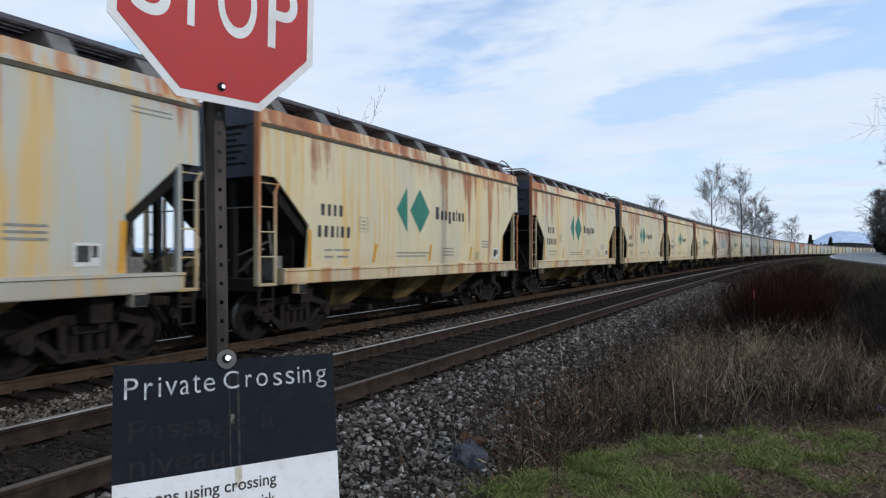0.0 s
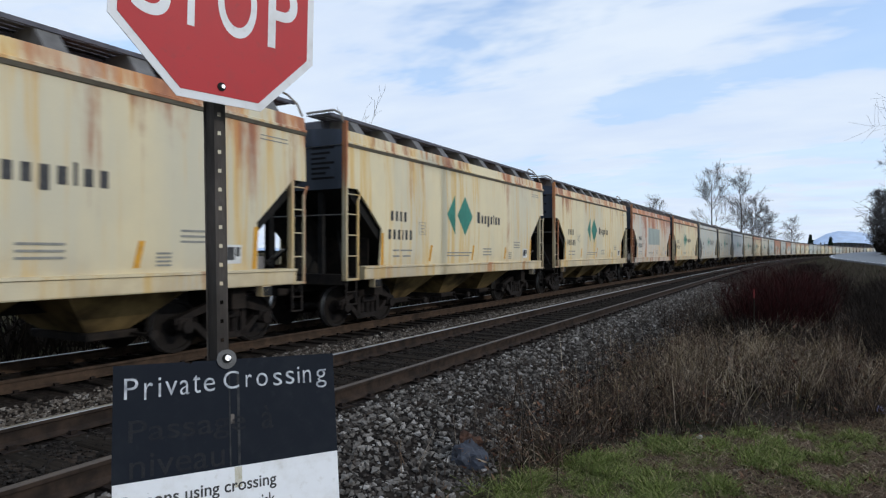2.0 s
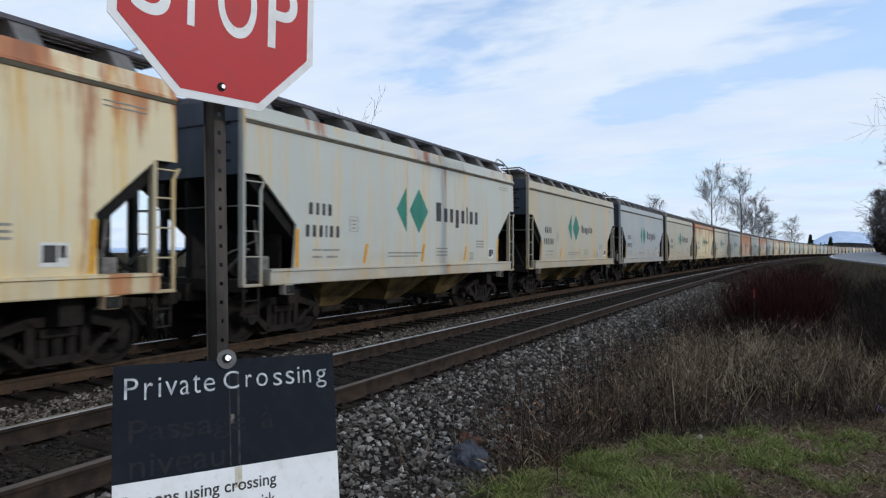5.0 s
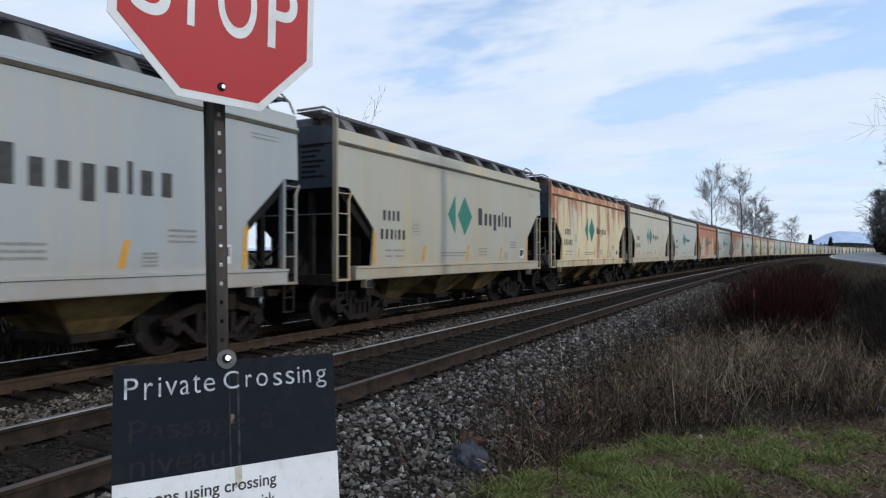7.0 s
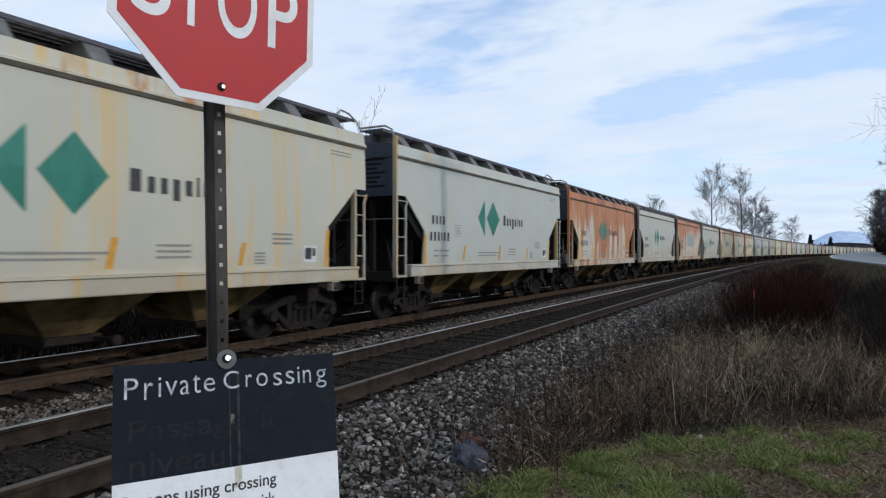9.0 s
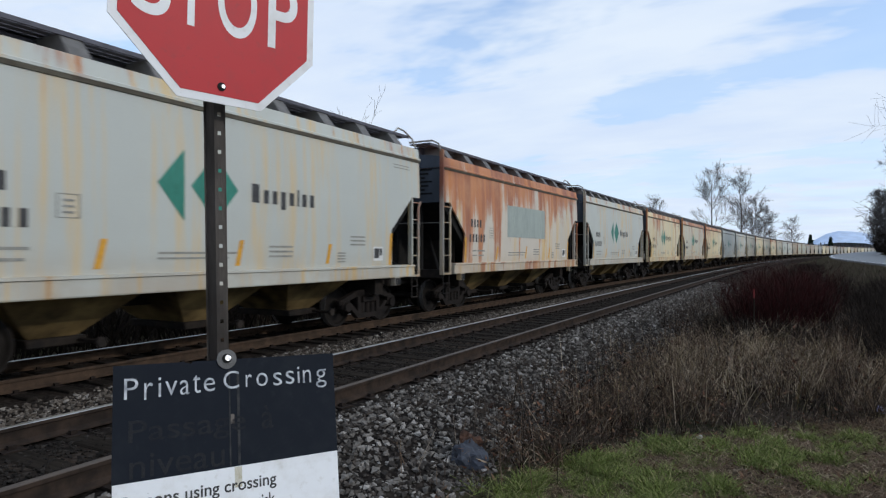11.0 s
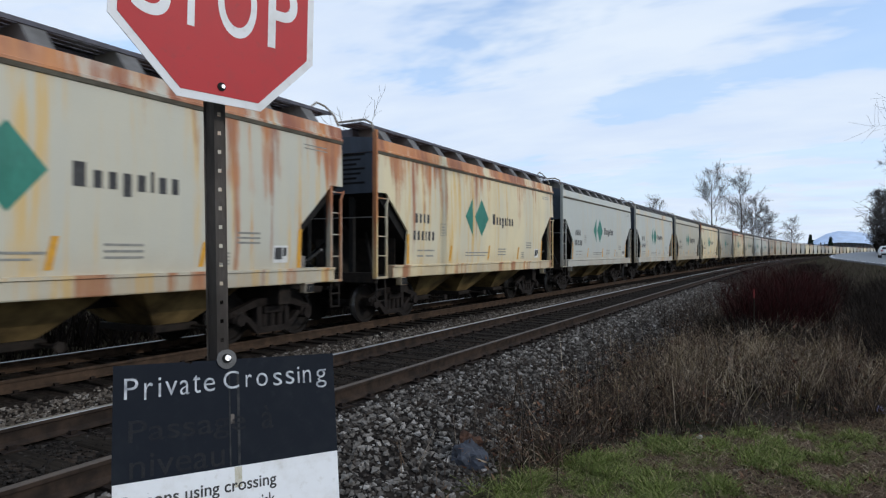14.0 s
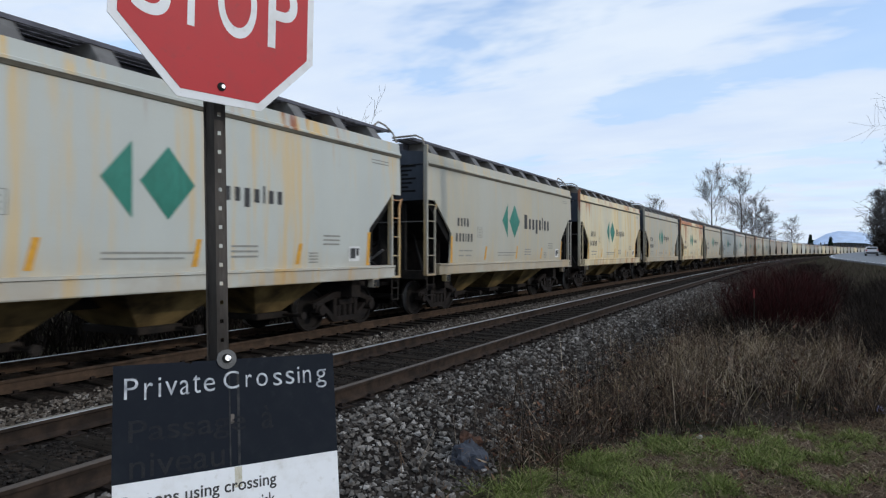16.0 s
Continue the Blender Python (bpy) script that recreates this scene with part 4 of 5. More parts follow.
def build_stop_sign(at):
    s = thing("stop_sign", "faded red octagonal stop sign with white border, bolted to the post", "stop sign", at=at)
    R = 0.30 / math.cos(radians(22.5))
    bm = bmesh.new()
    slab(bm, octagon(R), 'z', -0.003, 0.0)
    part("plate", bm, M["sign_white"], s, "white bordered aluminium plate")
    bm = bmesh.new()
    slab(bm, octagon(R * 0.925), 'z', -0.001, 0.0012)
    part("red_face", bm, M["sign_red"], s, "faded red face with scratches")
    for ch, x0, x1 in (("S", -0.246, -0.146), ("T", -0.142, -0.040), ("O", -0.016, 0.104), ("P", 0.141, 0.240)):
        fit_text(ch, x0, x1, -0.103, 0.100, 0.0013, M["sign_white"], s, "letter", 0.008, "white capital letter")
    for y in (-0.252, 0.252):
        bm = bmesh.new()
        rod(bm, (0, 0, 0.001), (0, 0, 0.004), 0.012, 16)
        part("washer", bm, M["hole"], s, "dark rubber washer", at=Matrix.Translation((0, y, 0)))
        bm = bmesh.new()
        rod(bm, (0, 0, 0.003), (0, 0, 0.010), 0.0055, 12)
        part("bolt", bm, M["bolt"], s, "bright bolt head", at=Matrix.Translation((0.002, y, 0)))
    return s


def build_crossing_sign(at):
    s = thing("crossing_sign", "black and white private crossing notice on the post", "sign board", at=at)
    W = 0.609
    bm = bmesh.new()
    slab(bm, [(-W / 2, -0.75), (W / 2, -0.75), (W / 2, 0.0), (-0.11, 0.0), (-0.115, -0.006), (-0.128, -0.003), (-0.134, 0), (-W / 2, 0.0)], 'z', -0.003, 0.0)
    part("plate", bm, M["sign_black"], s, "black painted upper panel")
    bm = bmesh.new()
    box(bm, -W / 2 + 0.001, W / 2 - 0.001, -0.749, -0.290, -0.0005, 0.0012)
    part("white_panel", bm, M["sign_white"], s, "white lower panel")
    for word, x0, x1, rows in (("Private", -0.279, -0.053, (("P", 0, 23, -0.034, -0.086), ("r", 33, 48, -0.048, -0.090), ("i", 57, 62, -0.036, -0.086), ("v", 69, 90, -0.048, -0.085), ("a", 95, 112, -0.048, -0.086),
                                                            ("t", 118, 132, -0.036, -0.085), ("e", 138, 159, -0.047, -0.083))),
                               ("Crossing", -0.030, 0.279, (("C", 0, 25, -0.033, -0.081), ("r", 36, 46, -0.046, -0.080), ("o", 54, 73, -0.044, -0.081), ("s", 83, 98, -0.046, -0.083), ("s", 105, 120, -0.044, -0.082),
                                                            ("i", 126, 130, -0.034, -0.081), ("n", 136, 151, -0.045, -0.082), ("g", 160, 180, -0.046, -0.100)))):
        for ch, p, q, hi, lo in rows:
            f = (x1 - x0) / rows[-1][2]
            fit_text(ch, x0 + p * f, x0 + q * f, lo, hi, 0.0003, M["chalk"], s, "heading_letter", -0.006, "hand-lettered worn white letter")
    fit_text("Passage", -0.268, 0.03, -0.212, -0.140, 0.0003, M["ghost"], s, "ghost_heading", 0.0, "nearly invisible overpainted word")
    fit_text("\u00e0", 0.075, 0.11, -0.200, -0.135, 0.0003, M["ghost"], s, "ghost_heading", 0.0, "nearly invisible overpainted letter")
    fit_text("niveau", -0.265, -0.03, -0.283, -0.225, 0.0003, M["ghost"], s, "ghost_heading", 0.0, "nearly invisible overpainted word")
    part("yellow_tape_scrap", block(-0.012, -0.002, -0.176, -0.150, 0.0, 0.0008), M["post"], s, "scrap of old tan tape")
    fit_text("Persons using crossing", -0.285, 0.112, -0.364, -0.322, 0.0014, M["lettering"], s, "notice_line", 0.012, "black notice line")
    fit_text("own risk", -0.015, 0.106, -0.408, -0.373, 0.0014, M["lettering"], s, "notice_line", 0.012, "black notice line")
    for x, w, y0, y1 in ((-0.014, 0.004, -0.288, -0.03), (0.010, 0.007, -0.286, -0.04)):
        part("drip_mark", block(x - w / 2, x + w / 2, y0, y1, 0.0, 0.0006), M["drip"], s, "grey run-down stain")
    part("rust_stain", block(-0.004, 0.016, -0.345, -0.291, 0.0012, 0.0016), M["stain"], s, "yellow-brown stain")
    bm = bmesh.new()
    rod(bm, (0, 0, 0.0005), (0, 0, 0.004), 0.027, 24)
    part("washer", bm, M["washer"], s, "large grey washer", at=Matrix.Translation((-0.021, 0.001, 0)))
    bm = bmesh.new()
    rod(bm, (0, 0, 0.003), (0, 0, 0.007), 0.013, 16)
    part("nut", bm, M["hole"], s, "dark nut", at=Matrix.Translation((-0.021, 0.003, 0)))
    bm = bmesh.new()
    rod(bm, (0, 0, 0.003), (0, 0, 0.012), 0.0085, 12)
    part("bolt", bm, M["bolt"], s, "bright bolt head", at=Matrix.Translation((-0.0195, 0.004, 0)))
    return s


build_post()
build_stop_sign(facing(44.61, (-1.4404, 1.2001, 2.4092), -0.81, 0.82))
build_crossing_sign(facing(54.39, (-1.4140, 1.2178, 1.3893), -2.24, -10.98))

# ---------------------------------------------------------------- road on its bank
def lerp_rows(rows, y):
    if y <= rows[0][0]:
        return rows[0][1:]
    for a, b in zip(rows, rows[1:]):
        if y <= b[0]:
            f = (y - a[0]) / (b[0] - a[0])
            return tuple(p + (q - p) * f for p, q in zip(a[1:], b[1:]))
    return rows[-1][1:]


def build_road():
    ys = [20 + 5 * i for i in range(100)]
    verts, faces = [], []
    for y in ys:
        l, z, zr = lerp_rows(ROAD, y)
        for f in (0.0, 0.33, 0.66, 1.0):
            verts.append((l + 7.5 * f, y, z + (zr - z) * f + 0.02))
        verts.append((l, y, z - 0.5))
        verts.append((l + 7.5, y, zr - 0.5))
    for j in range(len(ys) - 1):
        a, b = j * 6, j * 6 + 6
        for p, q in ((0, 1), (1, 2), (2, 3), (4, 0), (3, 5)):
            faces.append((a + p, a + q, b + q, b + p))
    ob = from_lists("road", verts, faces, M["asphalt"])
    tagged(ob, "grey asphalt road running beside the railway", "road", kind="structure")
    for off in (0.3, 7.2):
        v, f = [], []
        for y in ys:
            l, z, zr = lerp_rows(ROAD, y)
            for e in (-0.06, 0.06):
                t = (off + e) / 7.5
                v.append((l + off + e, y, z + (zr - z) * t + 0.026))
        for j in range(len(ys) - 1):
            f.append((2 * j, 2 * j + 1, 2 * j + 3, 2 * j + 2))
        ln = from_lists("edge_line", v, f, M["line_white"])
        ln.parent = ob
    return ob


build_road()

# ---------------------------------------------------------------- loose stone
def scatter_stones(name, label, n, place, material, r0, r1, seed):
    """Crushed stones: crooked eight-faced lumps."""
    rg = np.random.default_rng(seed)
    base = np.array([(1, 0, 0), (-1, 0, 0), (0, 1, 0), (0, -1, 0), (0, 0, 1), (0, 0, -1)], float)
    tri = np.array([(0, 2, 4), (2, 1, 4), (1, 3, 4), (3, 0, 4), (2, 0, 5), (1, 2, 5), (3, 1, 5), (0, 3, 5)])
    pts = place(rg, n)
    n = len(pts)
    v = base[None] * rg.uniform(0.55, 1.25, (n, 6, 1)) + rg.normal(0, 0.16, (n, 6, 3))
    q = rg.normal(size=(n, 4))
    q /= np.linalg.norm(q, axis=1)[:, None]
    w, x, y, z = q.T
    R = np.stack([np.stack([1 - 2 * (y * y + z * z), 2 * (x * y - z * w), 2 * (x * z + y * w)], -1),
                  np.stack([2 * (x * y + z * w), 1 - 2 * (x * x + z * z), 2 * (y * z - x * w)], -1),
                  np.stack([2 * (x * z - y * w), 2 * (y * z + x * w), 1 - 2 * (x * x + y * y)], -1)], 1)
    r = r0 + (r1 - r0) * rg.random(n) ** 2
    v = np.einsum('nij,nkj->nki', R, v) * r[:, None, None]
    v[:, :, 2] *= 0.8
    v += pts[:, None, :] + np.stack([np.zeros(n), np.zeros(n), r * 0.35], -1)[:, None, :]
    f = (tri[None] + 6 * np.arange(n)[:, None, None]).reshape(-1, 3)
    ob = from_lists(name, v.reshape(-1, 3).tolist(), f.tolist(), material)
    return tagged(ob, label, "ballast", kind="stuff")


def bed_place(x0, x1, y0, y1, power):
    def place(rg, n):
        y = y0 + (y1 - y0) * rg.random(n) ** power
        y = np.where(rg.random(n) < 0.16, rg.uniform(-7, y0 + 1.0, n), y)
        x = rg.uniform(x0, x1, n) + rg.normal(0, 0.06, n) + bend(y)
        return np.array([(a, b, ground_z(a, b)) for a, b in zip(x, y)])
    return place


scatter_stones("shoulder_ballast", "loose grey crushed stone on the track shoulder", 26000, bed_place(-4.12, -2.35, 1.0, 38, 1.9), M["stone"], 0.016, 0.048, 1)
scatter_stones("track_ballast", "dark dusty crushed stone between the tracks", 24000, bed_place(-8.35, -6.02, 1.0, 40, 1.8), M["stone_brown"], 0.016, 0.045, 2)
scatter_stones("cess_ballast", "dark crushed stone between the rails", 9000, bed_place(-5.72, -4.4, 1.0, 30, 1.8), M["stone_dark"], 0.014, 0.035, 3)

# ---------------------------------------------------------------- grass, weeds and brush
def ribbons(name, label, category, specs, material):
    """Blades and stems as thin tapered strips; specs rows: x, y, z, height, width, lean_x, lean_y, turn, curl."""
    a = np.array(specs, float)
    n = len(a)
    x, y, z, h, w, lx, ly, turn, curl = a.T
    dx, dy = np.cos(turn) * w / 2, np.sin(turn) * w / 2
    rows = []
    for f, k in ((0.0, 1.0), (0.35, 0.9), (0.7, 0.6), (1.0, 0.12)):
        cx = x + lx * h * (f + curl * f * f)
        cy = y + ly * h * (f + curl * f * f)
        cz = z + h * f * (1 - 0.25 * curl * f)
        rows.append(np.stack([cx - dx * k, cy - dy * k, cz], -1))
        rows.append(np.stack([cx + dx * k, cy + dy * k, cz], -1))
    v = np.stack(rows, 1).reshape(-1, 3)
    q = np.array([(0, 1, 3, 2), (2, 3, 5, 4), (4, 5, 7, 6)])
    f = (q[None] + 8 * np.arange(n)[:, None, None]).reshape(-1, 4)
    ob = from_lists(name, v.tolist(), f.tolist(), material)
    return tagged(ob, label, category, kind="stuff" if label else "")


def grass_edge(x):
    """How far the mown grass reaches before the weeds begin."""
    return 4.9 + (x + 2.3) * 2.2 if x < -1.6 else 6.45 + (x + 1.6) * 0.85


def lawn():
    rg = random.Random(21)
    out, dry = [], []
    while len(out) < 52000:
        x, y = rg.uniform(-2.75, 2.6), 3.0 + 6.8 * rg.random() ** 0.9
        e = grass_edge(x) + 0.7 * noise.noise((x * 1.6, y * 1.6, 7)) + 0.2
        if y > e or x < -2.2 - 0.3 * noise.noise((y, 0, 2)):
            continue
        g = 0.7 * noise.noise((x * 1.4, y * 1.4, 4.0)) + 0.8 * noise.noise((x * 4.0, y * 4.0, 9.0)) + 0.22 * math.exp(-((x + 1.5) / 0.9) ** 2) - 0.20 * max(0.0, min(1.0, x + 0.3))
        z = ground_z(x, y) - 0.005
        if g > 0.30 - 0.34 * rg.random():
            h = rg.uniform(0.03, 0.085) * (1.0 + 0.5 * max(0, g))
            out.append((x, y, z, h * 0.8, rg.uniform(0.004, 0.008), rg.gauss(0, 0.9), rg.gauss(0, 0.9), rg.uniform(0, 3.14), rg.uniform(0, 0.7)))
        elif rg.random() < 0.8:
            dry.append((x, y, z + 0.004, rg.uniform(0.012, 0.05), rg.uniform(0.003, 0.008), rg.gauss(0, 1.8), rg.gauss(0, 1.8), rg.uniform(0, 3.14), rg.uniform(0, 0.5)))
    for _ in range(2600):
        x, y = rg.uniform(-2.6, 2.4), rg.uniform(3.2, 9.2)
        if y > grass_edge(x) + 0.2 or 0.7 * noise.noise((x * 1.4, y * 1.4, 4.0)) + 0.8 * noise.noise((x * 4.0, y * 4.0, 9.0)) - 0.25 * max(0.0, min(1.0, x + 0.3)) < 0.12:
            continue
        z, b = ground_z(x, y) - 0.005, rg.uniform(0.6, 1.2)
        for _ in range(26):
            out.append((x + rg.gauss(0, 0.035), y + rg.gauss(0, 0.035), z, b * rg.uniform(0.06, 0.14), rg.uniform(0.005, 0.010), rg.gauss(0, 0.6), rg.gauss(0, 0.6), rg.uniform(0, 3.14), rg.uniform(0.1, 0.9)))
    for _ in range(24000):
        x, y = rg.uniform(-2.6, 4.5), rg.uniform(-5.0, 3.4)
        if noise.noise((x * 1.1, y * 1.1, 4.0)) + 0.6 * noise.noise((x * 3.5, y * 3.5, 9.0)) > -0.1:
            out.append((x, y, ground_z(x, y) - 0.005, rg.uniform(0.03, 0.09), rg.uniform(0.004, 0.008), rg.gauss(0, 0.5), rg.gauss(0, 0.5), rg.uniform(0, 3.14), rg.uniform(0, 0.7)))
    leaves = []
    for _ in range(5200):
        x, y = rg.uniform(-2.7, 2.6), rg.uniform(3.2, 9.5)
        leaves.append((x, y, ground_z(x, y) + rg.uniform(0.005, 0.03), rg.uniform(0.008, 0.03), rg.uniform(0.01, 0.03), rg.gauss(0, 1.2), rg.gauss(0, 1.2), rg.uniform(0, 3.14), 0.2))
    ribbons("fallen_leaves", "brown fallen leaves and twigs on the grass", "leaf litter", leaves, M["dead_leaf"])
    ribbons("lawn_grass", "short patchy green winter grass", "grass", out, M["green_grass"])
    ribbons("dead_thatch", "flattened dead straw among the grass", "dry grass", dry, M["dry_grass"])


def stems(rg, x, y, h, out, twigs, spread=0.22, n_tw=6, w=0.005):
    z = ground_z(x, y) - 0.01
    lx, ly, c = rg.gauss(0, spread), rg.gauss(0, spread), rg.uniform(0, 0.5)
    out.append((x, y, z, h, w * rg.uniform(0.7, 1.4), lx, ly, rg.uniform(0, 3.14), c))
    for _ in range(n_tw):
        f = rg.uniform(0.3, 0.95)
        px, py, pz = x + lx * h * (f + c * f * f), y + ly * h * (f + c * f * f), z + h * f * (1 - 0.25 * c * f)
        twigs.append((px, py, pz, h * rg.uniform(0.08, 0.3), w * rg.uniform(0.35, 0.8), rg.gauss(0, 0.8), rg.gauss(0, 0.8), rg.uniform(0, 3.14), rg.uniform(0, 0.5)))


def weeds():
    rg = random.Random(33)
    tan, tan_t, brown, brown_t = [], [], [], []
    n = 0
    while n < 7000:
        y = 4.2 + 15 * rg.random() ** 1.3
        x = rg.uniform(-3.1, 3.2 + (y - 5) * 0.25)
        e = grass_edge(x)
        if y < e + 0.3 * noise.noise((x * 2.3, y * 2.3, 1.0)):
            continue
        m = noise.noise((x * 0.9, y * 0.9, 12.0))
        c = noise.noise((x * 2.0, y * 2.0, 23.0))
        if (x < -2.2 and rg.random() < 0.85) or c < -0.22:
            continue
        rise = min(1.0, max(0.25, (y - e) / 1.6))
        h = (0.30 + 0.34 * rg.random() ** 1.6 + 0.2 * m + 0.25 * c) * rise
        if h < 0.08:
            continue
        n += 1
        if m + rg.gauss(0, 0.25) > 0.05:
            stems(rg, x, y, h, tan, tan_t, 0.26, 4, 0.008)
        else:
            stems(rg, x, y, h * 1.15, brown, brown_t, 0.2, 6, 0.0075)
    # a loose stand of taller stalks at the toe of the stones
    dark = []
    for _ in range(330):
        x, y = rg.gauss(-2.55, 0.36), rg.uniform(4.9, 11.5)
        if (abs(x + 2.72) < 0.42 and y < 5.7) or noise.noise((x * 1.5, y * 1.2, 71.0)) < -0.05:
            continue
        stems(rg, x, y, rg.uniform(0.40, 0.95), dark, dark, 0.10, 8, 0.006)
    for _ in range(14):
        stems(rg, rg.gauss(-2.5, 0.3), rg.uniform(4.7, 6.2), rg.uniform(0.3, 0.6), tan, tan_t, 0.12, 2, 0.007)
    # dark undergrowth whose colour stands in for shade in hollows of the stand
    for _ in range(5200):
        y = 5.4 + 9.5 * rg.random() ** 1.2
        x = rg.uniform(-2.6, 3.2)
        if y < grass_edge(x) + 0.25 or noise.noise((x * 1.6, y * 1.6, 87.0)) < 0.02:
            continue
        stems(rg, x, y, rg.uniform(0.18, 0.55), dark, dark, 0.3, 5, 0.007)
    ribbons("dark_stalks", "thin dark weed stalks, partly shade-coloured for the hollows", "weeds", dark, M["brush"])
    # farther along the shoulder
    for _ in range(5000):
        y = 16 + 75 * rg.random() ** 1.8
        x = rg.uniform(-2.9, 1.2) + bend(y)
        stems(rg, x, y, rg.uniform(0.3, 0.85), brown, brown_t, 0.2, 4, 0.009)
    # rank growth on the road bank
    for _ in range(5200):
        y = 15 + 60 * rg.random() ** 1.6
        x = rg.uniform(0.2, 1.6 + 0.09 * y)
        if x > lerp_rows(ROAD, y)[0] - 0.5:
            continue
        stems(rg, x, y, rg.uniform(0.15, 0.45), brown, brown_t, 0.3, 4, 0.012)
    # arching tussocks that give the stand its clumps
    for _ in range(620):
        y = 5.0 + 11 * rg.random() ** 1.3
        x = rg.uniform(-2.7, 3.4)
        if y < grass_edge(x) + 0.1 or noise.noise((x * 0.9, y * 0.9, 12.0)) + rg.gauss(0, 0.3) < -0.1:
            continue
        z, b = ground_z(x, y), rg.uniform(0.25, 0.55)
        dst = tan if rg.random() < 0.7 else brown
        for _ in range(34):
            a, q = rg.uniform(0, 6.283), rg.uniform(0.1, 0.75)
            dst.append((x + rg.gauss(0, 0.05), y + rg.gauss(0, 0.05), z, b * rg.uniform(0.5, 1.2), rg.uniform(0.005, 0.010), q * math.cos(a), q * math.sin(a), rg.uniform(0, 3.14), rg.uniform(0.3, 1.3)))
    # arching canes and withered leaves
    canes, withered = [], []
    for _ in range(900):
        y = 5.0 + 11 * rg.random() ** 1.2
        x = rg.uniform(-2.6, 3.4)
        if y < grass_edge(x) - 0.1:
            continue
        a, q = rg.uniform(0, 6.283), rg.uniform(0.3, 1.2)
        canes.append((x, y, ground_z(x, y), rg.uniform(0.25, 0.6), rg.uniform(0.006, 0.010), q * math.cos(a), q * math.sin(a), rg.uniform(0, 3.14), rg.uniform(0.6, 1.6)))
    for _ in range(30000):
        y = 4.8 + 11 * rg.random() ** 1.3
        x = rg.uniform(-2.75, 3.4)
        d = y - grass_edge(x)
        if d < 0 or noise.noise((x * 1.7, y * 1.7, 31.0)) + rg.gauss(0, 0.18) < (0.12 if x > -1.7 else -0.1):
            continue
        z = ground_z(x, y) + rg.random() ** 1.5 * min(0.55, 0.12 + 0.4 * d)
        withered.append((x, y, z, rg.uniform(0.012, 0.045), rg.uniform(0.012, 0.035), rg.gauss(0, 0.9), rg.gauss(0, 0.9), rg.uniform(0, 3.14), rg.uniform(0, 1)))
    ribbons("bramble_canes", "dark arching bramble canes in the weeds", "brambles", canes, M["weed_stem"])
    ribbons("withered_leaves", "withered brown leaves hanging in the weeds", "dead leaves", withered, M["dead_leaf"])
    # bramble mat low under the weeds
    for _ in range(9000):
        y = 5.2 + 11 * rg.random() ** 1.2
        x = rg.uniform(-2.8, 3.5)
        if y < grass_edge(x) + 0.15:
            continue
        brown_t.append((x, y, ground_z(x, y), rg.uniform(0.04, 0.22), rg.uniform(0.004, 0.009), rg.gauss(0, 1.5), rg.gauss(0, 1.5), rg.uniform(0, 3.14), rg.uniform(0.2, 0.9)))
    straw = []
    for i in range(3600):
        x, y = (rg.gauss(-1.25, 0.7), rg.gauss(10.4, 1.5)) if i % 4 else (rg.gauss(0.15, 0.4), rg.gauss(10.2, 0.6))
        if y < grass_edge(x) + 0.5 or noise.noise((x * 1.9, y * 1.9, 51.0)) < 0.04:
            continue
        stems(rg, x, y, rg.uniform(0.25, 0.68), straw, straw, 0.26, 4, 0.0075)
    ribbons("straw_stalks", "pale straw stalks standing among the brown weeds", "dry grass", straw, M["straw"])
    ribbons("dry_grass", "tan dead grass standing beside the ballast", "dry grass", tan + tan_t, M["dry_grass"])
    ribbons("dead_weeds", "brown dead weed stalks with fine side twigs", "weeds", brown + brown_t, M["weed_stem"])


lawn()
weeds()


def shrub(name, label, x, y, r, h, n, material, seed, w=0.012, group=""):
    """A bush of many upright twigs springing from one foot."""
    rg = random.Random(seed)
    specs = []
    for _ in range(n):
        a, d = rg.uniform(0, 6.283), r * 0.55 * math.sqrt(rg.random())
        px, py = d * math.cos(a), d * math.sin(a)
        hh = h * rg.uniform(0.55, 1.05)
        lean = 0.42 * r / h
        lx, ly = px / r * lean * 1.6 + rg.gauss(0, 0.12), py / r * lean * 1.6 + rg.gauss(0, 0.12)
        c = rg.uniform(-0.1, 0.4)
        specs.append((px, py, -0.04, hh, w * rg.uniform(0.6, 1.3), lx, ly, rg.uniform(0, 3.14), c))
        for _ in range(6):
            f = rg.uniform(0.25, 0.95)
            specs.append((px + lx * hh * (f + c * f * f), py + ly * hh * (f + c * f * f), -0.04 + hh * f * (1 - 0.25 * c * f), hh * rg.uniform(0.12, 0.35), w * rg.uniform(0.35, 0.7),
                          lx + rg.gauss(0, 0.55), ly + rg.gauss(0, 0.55), rg.uniform(0, 3.14), rg.uniform(0, 0.4)))
    t = thing(name, label, "bush", group, at=Matrix.Translation((x, y, ground_z(x, y))))
    for nm, rows in (("stem_mass", specs[::7]), ("twig_mass", [q for i, q in enumerate(specs) if i % 7])):
        o = ribbons(nm, "", "", rows, material)
        o.parent = t
    return t


